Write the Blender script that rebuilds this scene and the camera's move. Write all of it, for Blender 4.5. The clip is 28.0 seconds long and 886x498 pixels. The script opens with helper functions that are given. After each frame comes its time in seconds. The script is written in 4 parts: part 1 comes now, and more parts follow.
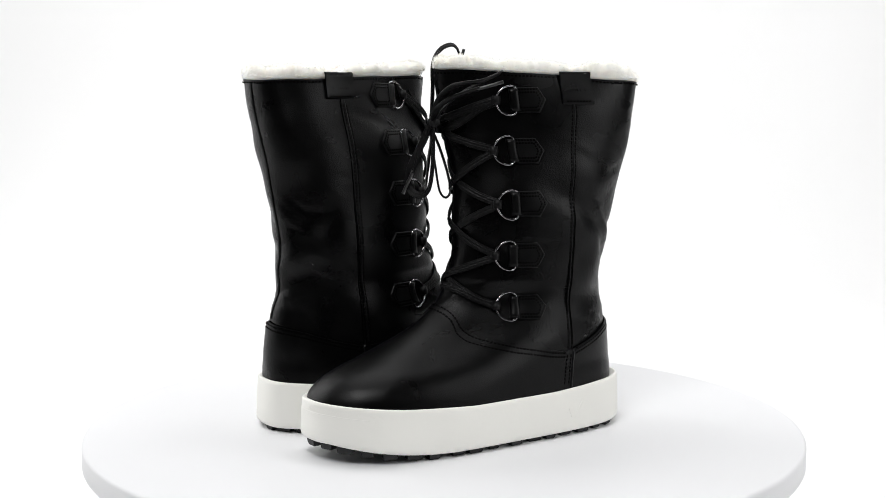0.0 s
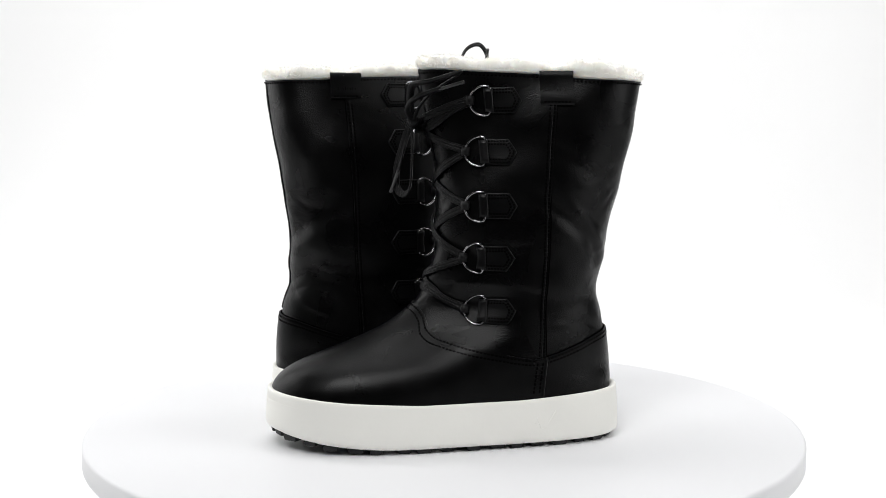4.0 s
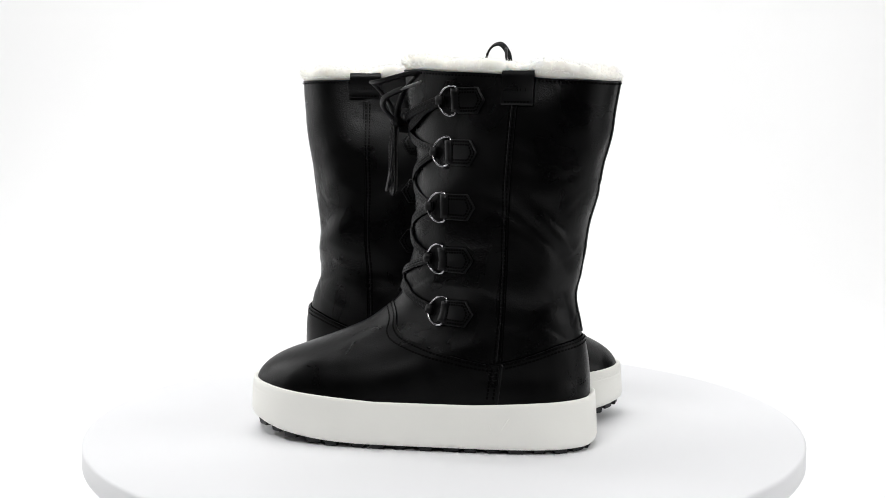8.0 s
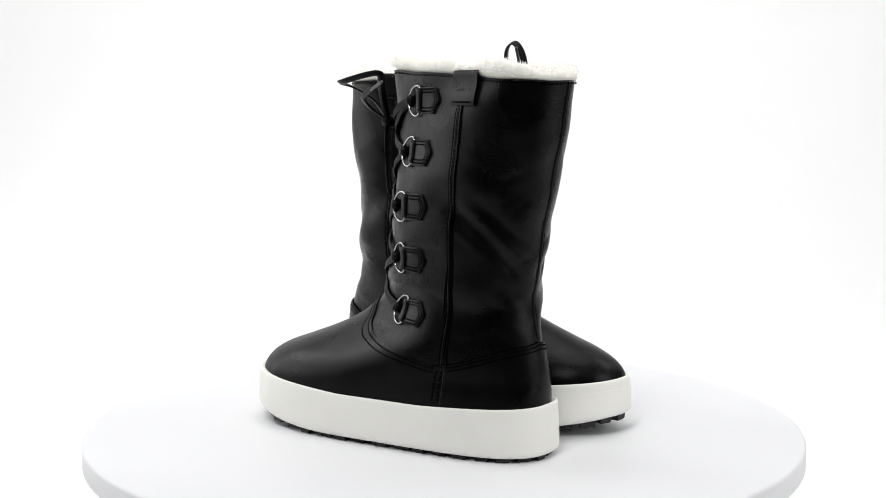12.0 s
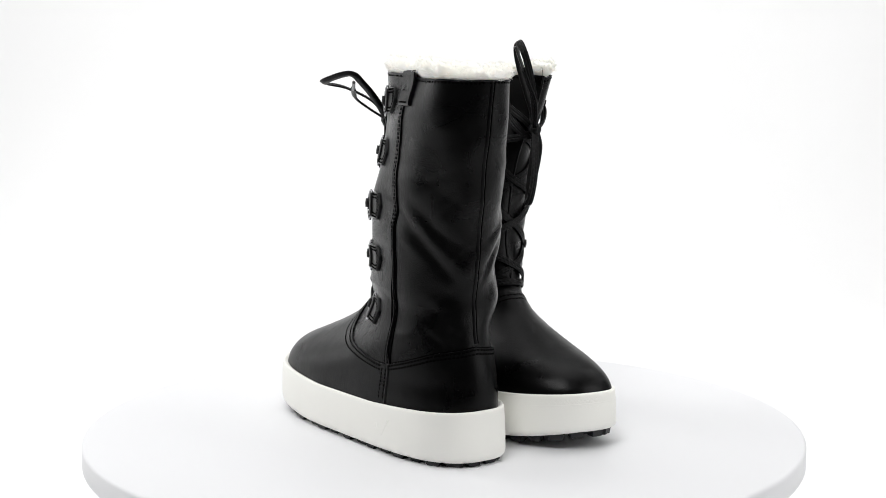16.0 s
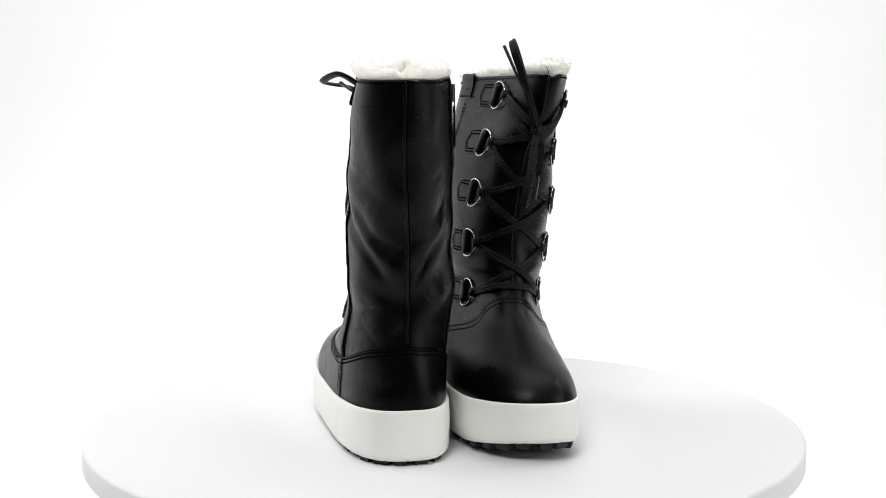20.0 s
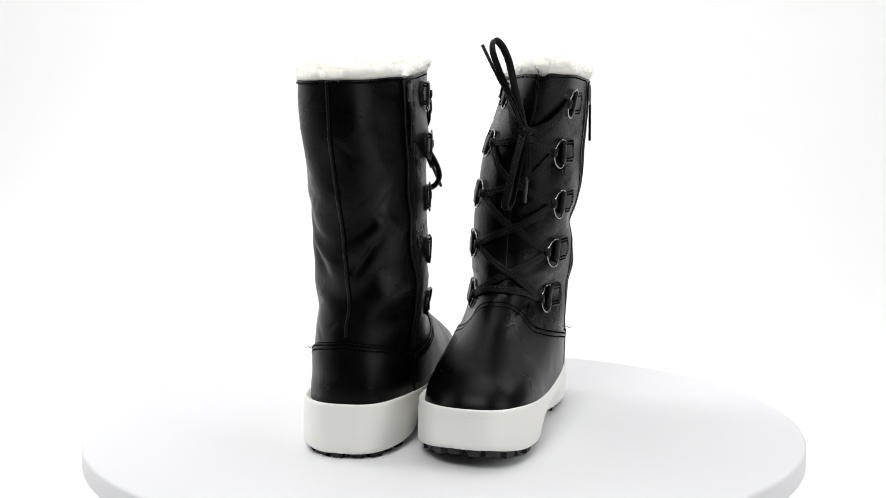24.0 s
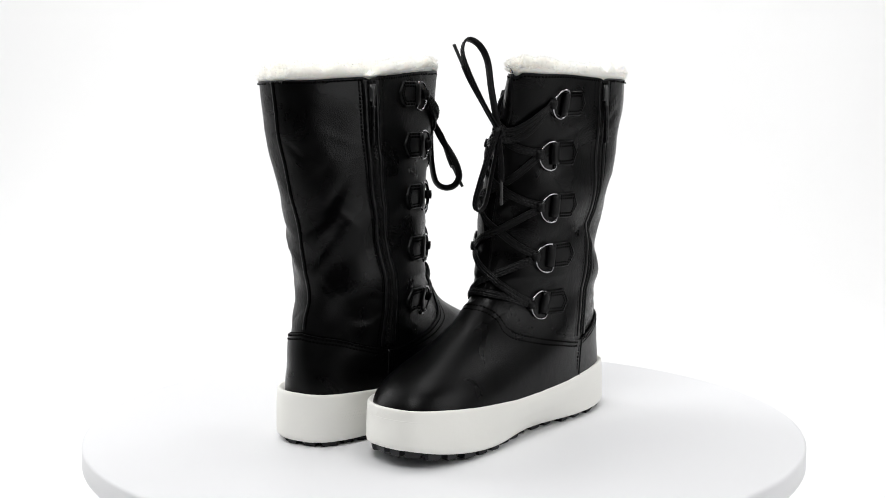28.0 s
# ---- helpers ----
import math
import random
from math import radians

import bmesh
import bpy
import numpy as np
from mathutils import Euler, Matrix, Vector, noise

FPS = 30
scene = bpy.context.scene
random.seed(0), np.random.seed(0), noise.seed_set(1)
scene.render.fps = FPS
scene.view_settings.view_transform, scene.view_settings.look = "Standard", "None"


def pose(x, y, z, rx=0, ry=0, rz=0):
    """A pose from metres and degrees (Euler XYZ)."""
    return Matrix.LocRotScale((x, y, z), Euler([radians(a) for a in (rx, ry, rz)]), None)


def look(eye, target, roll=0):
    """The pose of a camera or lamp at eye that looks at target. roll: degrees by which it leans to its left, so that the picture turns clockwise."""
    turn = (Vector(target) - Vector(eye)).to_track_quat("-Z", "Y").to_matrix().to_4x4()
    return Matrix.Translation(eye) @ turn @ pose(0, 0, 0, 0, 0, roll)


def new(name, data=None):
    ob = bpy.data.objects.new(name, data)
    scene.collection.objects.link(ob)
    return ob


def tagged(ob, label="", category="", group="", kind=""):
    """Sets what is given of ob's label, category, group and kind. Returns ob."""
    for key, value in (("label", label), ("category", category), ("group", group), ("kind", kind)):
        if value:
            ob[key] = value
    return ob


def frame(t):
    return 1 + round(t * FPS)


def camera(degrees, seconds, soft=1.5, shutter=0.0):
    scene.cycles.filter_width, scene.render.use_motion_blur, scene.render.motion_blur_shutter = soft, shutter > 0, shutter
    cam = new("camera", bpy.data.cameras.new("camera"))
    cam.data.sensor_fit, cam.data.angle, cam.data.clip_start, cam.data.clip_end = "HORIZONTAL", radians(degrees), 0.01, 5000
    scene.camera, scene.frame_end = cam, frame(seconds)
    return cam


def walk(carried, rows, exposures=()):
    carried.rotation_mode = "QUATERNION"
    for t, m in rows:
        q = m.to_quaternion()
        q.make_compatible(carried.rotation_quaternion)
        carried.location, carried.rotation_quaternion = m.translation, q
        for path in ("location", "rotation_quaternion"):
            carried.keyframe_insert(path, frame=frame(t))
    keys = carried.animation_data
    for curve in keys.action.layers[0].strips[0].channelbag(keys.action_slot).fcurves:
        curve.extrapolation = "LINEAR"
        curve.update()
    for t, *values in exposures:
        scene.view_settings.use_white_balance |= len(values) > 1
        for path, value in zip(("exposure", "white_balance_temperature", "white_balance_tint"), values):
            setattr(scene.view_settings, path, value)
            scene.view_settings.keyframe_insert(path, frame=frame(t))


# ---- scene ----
cam = camera(37.37, 28.0, soft=0.6)
EYE = (0.0, -1.0982, 0.2792)
PITCH, PAN = -6.821, 0.039
CAMPOSE = pose(EYE[0], EYE[1], EYE[2], 90 + PITCH, 0, PAN)
walk(cam, [(0.0, CAMPOSE), (28.0, CAMPOSE)], exposures=[(0.0, 0.10), (28.0, 0.10)])

# ---- world and studio lights ----
world = bpy.data.worlds.new("studio_world")
scene.world = world
world.use_nodes = True
world.node_tree.nodes["Background"].inputs[0].default_value = (0.9, 0.95, 1.0, 1)
world.node_tree.nodes["Background"].inputs[1].default_value = 0.02


def softbox(name, eye, target, sx, sy, watts, colour=(1, 1, 1)):
    d = bpy.data.lights.new(name, "AREA")
    d.shape, d.size, d.size_y, d.energy, d.color = "RECTANGLE", sx, sy, watts, colour
    ob = new(name, d)
    ob.matrix_world = look(eye, target)
    return ob


softbox("softbox_top", (0.0, 0.30, 1.9), (0, 0.05, 0), 1.5, 1.3, 16)
softbox("softbox_key", (-0.50, -1.30, 1.90), (0, 0, 0.10), 0.8, 0.8, 25)
softbox("softbox_left", (-1.30, 0.42, 0.60), (0, 0.10, 0.15), 1.1, 1.0, 8)
softbox("softbox_right", (1.22, -0.55, 0.60), (0, 0.0, 0.15), 0.75, 1.0, 7)
softbox("backdrop_lamp_left", (-1.3, 0.75, 1.5), (-0.3, 2.1, 0.5), 0.5, 1.2, 13.5)
softbox("backdrop_lamp_right", (1.3, 0.75, 1.5), (0.3, 2.1, 0.5), 0.5, 1.2, 13.3)


# ---- materials ----
def material(name, colour, rough=0.5, metal=0.0, spec=0.5, var=0.0, var_scale=20.0, bump=0.0, bump_scale=400.0, kind="noise", rough_var=0.0, sheen=0.0, sss=0.0):
    m = bpy.data.materials.new(name)
    m.use_nodes = True
    nt = m.node_tree
    b = nt.nodes["Principled BSDF"]
    b.inputs["Base Color"].default_value = (*colour, 1)
    b.inputs["Roughness"].default_value = rough
    b.inputs["Metallic"].default_value = metal
    b.inputs["Specular IOR Level"].default_value = spec
    if sheen:
        b.inputs["Sheen Weight"].default_value = sheen
    if sss:
        b.inputs["Subsurface Weight"].default_value = sss
        b.inputs["Subsurface Radius"].default_value = (0.006, 0.005, 0.004)
    co = nt.nodes.new("ShaderNodeTexCoord")
    if var or rough_var:
        n = nt.nodes.new("ShaderNodeTexNoise")
        n.inputs["Scale"].default_value, n.inputs["Detail"].default_value = var_scale, 6
        nt.links.new(co.outputs["Object"], n.inputs["Vector"])
        if var:
            mix = nt.nodes.new("ShaderNodeMix")
            mix.data_type = "RGBA"
            mix.inputs["A"].default_value = (*[max(0, c * (1 - var)) for c in colour], 1)
            mix.inputs["B"].default_value = (*[min(1, c * (1 + var)) for c in colour], 1)
            nt.links.new(n.outputs["Fac"], mix.inputs["Factor"])
            nt.links.new(mix.outputs["Result"], b.inputs["Base Color"])
        if rough_var:
            r = nt.nodes.new("ShaderNodeMapRange")
            r.inputs["From Min"].default_value, r.inputs["From Max"].default_value = 0.3, 0.7
            r.inputs["To Min"].default_value, r.inputs["To Max"].default_value = rough - rough_var, rough + rough_var
            nt.links.new(n.outputs["Fac"], r.inputs["Value"])
            nt.links.new(r.outputs["Result"], b.inputs["Roughness"])
    if bump:
        if kind == "noise":
            t = nt.nodes.new("ShaderNodeTexNoise")
            t.inputs["Scale"].default_value, t.inputs["Detail"].default_value = bump_scale, 4
            out = t.outputs["Fac"]
        else:
            t = nt.nodes.new("ShaderNodeTexWave")
            t.inputs["Scale"].default_value = bump_scale
            t.inputs["Distortion"].default_value = 1.0
            t.bands_direction = "DIAGONAL"
            out = t.outputs["Fac"]
        nt.links.new(co.outputs["Object"], t.inputs["Vector"])
        u = nt.nodes.new("ShaderNodeBump")
        u.inputs["Strength"].default_value, u.inputs["Distance"].default_value = bump, 0.0006
        nt.links.new(out, u.inputs["Height"])
        nt.links.new(u.outputs["Normal"], b.inputs["Normal"])
    return m


def leather(name, colour, rough, spec, relief):
    """Smooth full-grain leather: pores, soft puckers and fine crossing creases."""
    m = bpy.data.materials.new(name)
    m.use_nodes = True
    nt = m.node_tree
    b = nt.nodes["Principled BSDF"]
    b.inputs["Specular IOR Level"].default_value = spec
    co = nt.nodes.new("ShaderNodeTexCoord").outputs["Object"]

    def tex(kind, scale, detail=4.0, distortion=0.0, vector=co):
        n = nt.nodes.new(kind)
        n.inputs["Scale"].default_value = scale
        if kind == "ShaderNodeTexNoise":
            n.inputs["Detail"].default_value, n.inputs["Distortion"].default_value = detail, distortion
        nt.links.new(vector, n.inputs["Vector"])
        return n

    def ranged(value, a0, a1, b0, b1):
        r = nt.nodes.new("ShaderNodeMapRange")
        for key, q in zip(("From Min", "From Max", "To Min", "To Max"), (a0, a1, b0, b1)):
            r.inputs[key].default_value = q
        nt.links.new(value, r.inputs["Value"])
        return r.outputs["Result"]

    def times(p, q):
        k = nt.nodes.new("ShaderNodeMath")
        k.operation = "MULTIPLY"
        nt.links.new(p, k.inputs[0])
        nt.links.new(q, k.inputs[1])
        return k.outputs[0]

    wear = tex("ShaderNodeTexNoise", 28, 7, 0.6).outputs["Fac"]
    mix = nt.nodes.new("ShaderNodeMix")
    mix.data_type = "RGBA"
    mix.inputs["A"].default_value = (*[c * 0.6 for c in colour], 1)
    mix.inputs["B"].default_value = (*[c * 1.5 for c in colour], 1)
    nt.links.new(wear, mix.inputs["Factor"])
    nt.links.new(mix.outputs["Result"], b.inputs["Base Color"])
    nt.links.new(ranged(wear, 0.3, 0.7, rough - 0.07, rough + 0.09), b.inputs["Roughness"])
    # coordinates pushed about so that the creases wander
    warp = nt.nodes.new("ShaderNodeVectorMath")
    warp.operation = "MULTIPLY_ADD"
    nt.links.new(tex("ShaderNodeTexNoise", 60, 3).outputs["Color"], warp.inputs[0])
    warp.inputs[1].default_value = (0.010, 0.010, 0.010)
    nt.links.new(co, warp.inputs[2])
    cell = tex("ShaderNodeTexVoronoi", 170, vector=warp.outputs[0])
    cell.feature = "DISTANCE_TO_EDGE"
    lines = times(ranged(cell.outputs["Distance"], 0.0, 0.09, -1.0, 0.0), ranged(tex("ShaderNodeTexNoise", 22, 3).outputs["Fac"], 0.45, 0.65, 0.0, 1.0))
    layers = [(tex("ShaderNodeTexVoronoi", 1100).outputs["Distance"], 0.30, 0.0006), (tex("ShaderNodeTexNoise", 420, 5).outputs["Fac"], 0.26, 0.0006),
              (tex("ShaderNodeTexNoise", 55, 5).outputs["Fac"], 0.26, 0.0020), (tex("ShaderNodeTexNoise", 150, 8, 1.2).outputs["Fac"], 0.15, 0.0010), (lines, 0.18, 0.0003)]
    last = None
    for height, strength, depth in layers:
        u = nt.nodes.new("ShaderNodeBump")
        u.inputs["Strength"].default_value, u.inputs["Distance"].default_value = strength * relief, depth
        nt.links.new(height, u.inputs["Height"])
        if last:
            nt.links.new(last, u.inputs["Normal"])
        last = u.outputs["Normal"]
    nt.links.new(last, b.inputs["Normal"])
    return m


LEATHER = leather("black_leather", (0.0012, 0.0012, 0.0013), 0.29, 0.145, 0.80)
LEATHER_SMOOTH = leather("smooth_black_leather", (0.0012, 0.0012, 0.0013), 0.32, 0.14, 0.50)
LEATHER_EDGE = leather("black_leather_trim", (0.0018, 0.0018, 0.0020), 0.34, 0.16, 0.5)
THREAD = material("black_thread", (0.0012, 0.0012, 0.0012), 0.95, 0, 0.02)
LACE = material("waxed_black_lace", (0.0030, 0.0030, 0.0032), 0.42, 0, 0.17, 0.5, 900, 0.35, 1800)
STEEL = material("dark_nickel", (0.30, 0.30, 0.31), 0.14, 1.0, 0.5, 0.1, 120)
ZIPMETAL = material("black_zip_metal", (0.07, 0.07, 0.07), 0.3, 0.8, 0.5)
ZIPTEETH = material("black_zip_teeth", (0.004, 0.004, 0.004), 0.55, 0, 0.15)
TAPE = material("black_zip_tape", (0.004, 0.004, 0.004), 0.85, 0, 0.15, 0.3, 300, 0.5, 900, "wave")
RUBBER = material("white_sole_rubber", (0.885, 0.878, 0.830), 0.5, 0, 0.4, 0.03, 25, 0.10, 260, "noise", 0.08)
TREAD = material("black_tread_rubber", (0.012, 0.012, 0.013), 0.55, 0, 0.4, 0.3, 80, 0.3, 500)
FUR = material("cream_shearling", (0.95, 0.93, 0.86), 0.95, 0, 0.05, 0.03, 90, 0.3, 400, "noise", 0, 0.5, 0.35)


def fuzz_material():
    """Fine fibres: half diffuse, half letting light through."""
    m = bpy.data.materials.new("cream_shearling_fibre")
    m.use_nodes = True
    nt = m.node_tree
    nt.nodes.clear()
    d, t = nt.nodes.new("ShaderNodeBsdfDiffuse"), nt.nodes.new("ShaderNodeBsdfTranslucent")
    mix, out = nt.nodes.new("ShaderNodeMixShader"), nt.nodes.new("ShaderNodeOutputMaterial")
    for q in (d, t):
        q.inputs["Color"].default_value = (0.95, 0.94, 0.90, 1)
    nt.links.new(d.outputs[0], mix.inputs[1])
    nt.links.new(t.outputs[0], mix.inputs[2])
    nt.links.new(mix.outputs[0], out.inputs["Surface"])
    return m


FUZZ = fuzz_material()
DISC = material("white_turntable_plastic", (0.750, 0.752, 0.765), 0.45, 0, 0.2, 0.012, 6, 0.03, 60)
SWEEP = material("white_sweep_paper", (0.88, 0.88, 0.88), 0.9, 0, 0.1, 0.012, 3, 0.05, 200)
STUDIO = material("dark_studio_wall", (0.05, 0.05, 0.052), 0.9, 0, 0.1, 0.15, 2, 0.1, 40)


# ---- mesh helpers ----
def mesh_ob(name, verts, faces, mat, parent=None, label="", smooth=True, flip=False):
    me = bpy.data.meshes.new(name)
    v = [tuple(map(float, p)) for p in verts]
    f = [tuple(reversed(q)) for q in faces] if flip else faces
    me.from_pydata(v, [], f)
    me.materials.append(mat)
    if smooth:
        me.polygons.foreach_set("use_smooth", [True] * len(me.polygons))
    me.update()
    ob = new(name, me)
    if parent:
        ob.parent = parent
    if label:
        ob["label"] = label
    return ob


def smoothed(points, n, closed=False):
    """Catmull-Rom through the points, n samples a span."""
    p = np.array(points, float)
    out = []
    k = len(p)
    for i in range(k if closed else k - 1):
        if closed:
            a, b, c, d = p[i - 1], p[i], p[(i + 1) % k], p[(i + 2) % k]
        else:
            a, b, c, d = p[max(i - 1, 0)], p[i], p[i + 1], p[min(i + 2, k - 1)]
        for j in range(n):
            t = j / n
            out.append(0.5 * (2 * b + (c - a) * t + (2 * a - 5 * b + 4 * c - d) * t * t + (3 * b - a - 3 * c + d) * t ** 3))
    if not closed:
        out.append(p[-1])
    return np.array(out)


def unit(a):
    return a / np.maximum(np.linalg.norm(a, axis=-1, keepdims=True), 1e-12)


def sweep(points, normals, profile, closed=False):
    """Verts and faces of a profile (list of side, up) carried along points."""
    P = np.array(points, float)
    n = len(P)
    T = np.roll(P, -1, 0) - np.roll(P, 1, 0)
    if not closed:
        T[0], T[-1] = P[1] - P[0], P[-1] - P[-2]
    T = unit(T)
    N = np.array(normals, float)
    N = unit(N - (N * T).sum(1)[:, None] * T)
    S = np.cross(T, N)
    k = len(profile)
    V = [P[i] + S[i] * a + N[i] * b for i in range(n) for a, b in profile]
    F = []
    for i in range(n if closed else n - 1):
        j = (i + 1) % n
        for q in range(k):
            r = (q + 1) % k
            F.append((i * k + q, i * k + r, j * k + r, j * k + q))
    if not closed:
        F.append(tuple(range(k - 1, -1, -1)))
        F.append(tuple((n - 1) * k + q for q in range(k)))
    return V, F


def carried_normals(points, first):
    """Normals that turn as little as they can along a line."""
    P = np.array(points, float)
    T = unit(np.gradient(P, axis=0))
    out, cur = [], np.array(first, float)
    for t in T:
        cur = cur - cur.dot(t) * t
        cur = cur / max(np.linalg.norm(cur), 1e-9)
        out.append(cur)
    return np.array(out)


def ribbon(w, h):
    return [(-w, -h * .5), (-w * .86, -h), (w * .86, -h), (w, -h * .5), (w, h * .5), (w * .86, h), (w * .30, h * .82), (-w * .30, h * .82), (-w * .86, h), (-w, h * .5)]


def cord(w, h):
    """A flat braided lace: two raised tracks between thin borders."""
    return [(-w, -h * .4), (-w, h * .45), (-w * .84, h * .8), (-w * .70, h * .35), (-w * .55, h), (-w * .15, h), (0, h * .3), (w * .15, h), (w * .55, h), (w * .70, h * .35), (w * .84, h * .8), (w, h * .45), (w, -h * .4), (0, -h)]


def woven(points, normals, w, h, step=0.0009):
    """A flat lace whose two braided tracks rise and fall in turn."""
    P, N = np.array(points, float), np.array(normals, float)
    d = np.concatenate([[0], np.cumsum(np.linalg.norm(np.diff(P, axis=0), axis=1))])
    q = np.linspace(0, d[-1], max(4, int(d[-1] / step)))
    P, N = [np.stack([np.interp(q, d, M[:, i]) for i in range(3)], 1) for M in (P, N)]
    high, low = cord(w, h), cord(w, h)
    for i, side in ((4, 0), (5, 0), (7, 1), (8, 1)):
        for prof, drop in ((high, side), (low, 1 - side)):
            prof[i] = (prof[i][0], h * (0.62 if drop else 1.08))
    A, F = sweep(P, N, high)
    B = sweep(P, N, low)[0]
    k = len(high)
    return [A[i] if (i // k // 2) % 2 else B[i] for i in range(len(A))], F


def ringprof(r, k=8):
    return [(r * math.cos(2 * math.pi * i / k), r * math.sin(2 * math.pi * i / k)) for i in range(k)]


# ---- the studio ----
def studio():
    # seamless paper: floor, a wide curve, then the wall
    prof = [(-0.60, FLOOR), (1.2, FLOOR)]
    for i in range(1, 17):
        a = math.pi / 2 * i / 16
        prof.append((1.2 + 0.9 * math.sin(a), FLOOR + 0.9 - 0.9 * math.cos(a)))
    prof.append((2.1, 2.7))
    V, F = [], []
    for y, z in prof:
        V += [(-2.30, y, z), (2.30, y, z)]
    for i in range(len(prof) - 1):
        F.append((2 * i, 2 * i + 1, 2 * i + 3, 2 * i + 2))
    n = len(V)
    V += [(x, y + 0.003, z - 0.003) for x, y, z in V]
    F += [tuple(n + q for q in reversed(f)) for f in F]
    tagged(mesh_ob("backdrop", V, F, SWEEP), "seamless white paper sweep curving up behind the turntable", "backdrop", kind="structure")

    def slab(name, lo, hi, label, cat):
        x0, y0, z0 = lo
        x1, y1, z1 = hi
        v = [(x, y, z) for z in (z0, z1) for y in (y0, y1) for x in (x0, x1)]
        f = [(0, 2, 3, 1), (4, 5, 7, 6), (0, 1, 5, 4), (2, 6, 7, 3), (0, 4, 6, 2), (1, 3, 7, 5)]
        tagged(mesh_ob(name, v, f, STUDIO, smooth=False), label, cat, kind="structure")
    slab("wall_west", (-2.6, -2.8, FLOOR - .01), (-2.42, 2.3, 2.8), "dark matt painted studio side wall", "wall")
    slab("wall_east", (2.42, -2.8, FLOOR - .01), (2.6, 2.3, 2.8), "dark matt painted studio side wall", "wall")
    slab("wall_north", (-2.41, 2.16, FLOOR - .01), (2.41, 2.3, 2.8), "dark matt painted studio wall behind the paper", "wall")
    slab("wall_south", (-2.41, -2.95, FLOOR - .01), (2.41, -2.81, 2.8), "dark matt painted studio rear wall", "wall")
    slab("floor", (-2.6, -2.95, FLOOR - .12), (2.6, 2.3, FLOOR - .012), "dark grey painted studio floor under the paper", "floor")
    slab("ceiling", (-2.6, -2.95, 2.81), (2.6, 2.3, 2.95), "dark matt painted studio ceiling", "ceiling")


FLOOR = -0.12


def turntable():
    top = new("turntable")
    tagged(top, "round glossy white plastic turntable carrying both boots", "turntable")
    k = 160
    # rounded rim from the top face down to the underside
    prof = [(0.0, 0.0), (0.15, 0.0), (0.2940, 0.0), (0.2974, -0.0001), (0.2986, -0.0004), (0.2994, -0.0010), (0.2999, -0.0020), (0.3, -0.0032), (0.3, -0.0178), (0.2994, -0.0190), (0.2980, -0.0198), (0.2930, -0.0200), (0.05, -0.0200), (0.0, -0.0200)]
    V, F = [], []
    for r, z in prof:
        for i in range(k):
            a = 2 * math.pi * i / k
            V.append((r * math.cos(a), r * math.sin(a), z))
    for j in range(len(prof) - 1):
        for i in range(k):
            q = (i + 1) % k
            F.append((j * k + i, (j + 1) * k + i, (j + 1) * k + q, j * k + q))
    mesh_ob("disc", V, F, DISC, top)
    V, F = [], []
    prof = [(0.10, -0.0205), (0.11, -0.022), (0.115, -0.03), (0.12, FLOOR + 0.006), (0.117, FLOOR)]
    for r, z in prof:
        for i in range(64):
            a = 2 * math.pi * i / 64
            V.append((r * math.cos(a), r * math.sin(a), z))
    for j in range(len(prof) - 1):
        for i in range(64):
            q = (i + 1) % 64
            F.append((j * 64 + i, (j + 1) * 64 + i, (j + 1) * 64 + q, j * 64 + q))
    mesh_ob("motor_base", V, F, DISC, top)
    return top


studio()
TURNTABLE = turntable()

# ---- boot shape: rings from the sole up; front x z, back x z, half width, roundness, share of the sole's outline ----
FOOT = [
    (0.1375, 0.022, -0.1315, 0.022, 0.0440, 2.55, 1.00, 0.0, 0.0),
    (0.1398, 0.041, -0.1330, 0.038, 0.0440, 2.50, 1.00, 0.0, 0.0),
    (0.1338, 0.0530, -0.1335, 0.048, 0.0440, 2.40, 0.95, 0.0, 0.0),
    (0.1188, 0.0630, -0.1330, 0.058, 0.0433, 2.25, 0.83, 0.0, 0.0),
    (0.0950, 0.0722, -0.1320, 0.069, 0.0424, 2.15, 0.66, -0.0005, -1.0),
    (0.0690, 0.0822, -0.1305, 0.080, 0.0412, 2.05, 0.48, -0.001, -2.5),
    (0.0465, 0.0925, -0.1290, 0.090, 0.0403, 2.0, 0.31, -0.002, -4.0),
    (0.0320, 0.1035, -0.1272, 0.100, 0.0396, 2.0, 0.18, -0.003, -5.5),
]
# shaft rows of each boot: front x z, back x z, half width, sideways shift, turn
SHAFT_LEFT = [
    (0.0225, 0.1150, -0.1250, 0.112, 0.0402, -0.0050, -6.5), (0.0150, 0.1300, -0.1262, 0.125, 0.0405, -0.0045, -7.0),
    (0.0090, 0.1500, -0.1295, 0.148, 0.0402, -0.0032, -7.0), (0.0070, 0.1750, -0.1335, 0.172, 0.0400, -0.0025, -7.3),
    (0.0070, 0.2050, -0.1395, 0.200, 0.0395, -0.0022, -8.5), (0.0100, 0.2350, -0.1475, 0.232, 0.0382, -0.0043, -11.5),
    (0.0150, 0.2640, -0.1528, 0.259, 0.0358, -0.0055, -12.0), (0.0210, 0.2985, -0.1572, 0.2880, 0.0336, -0.0060, -11.5)]
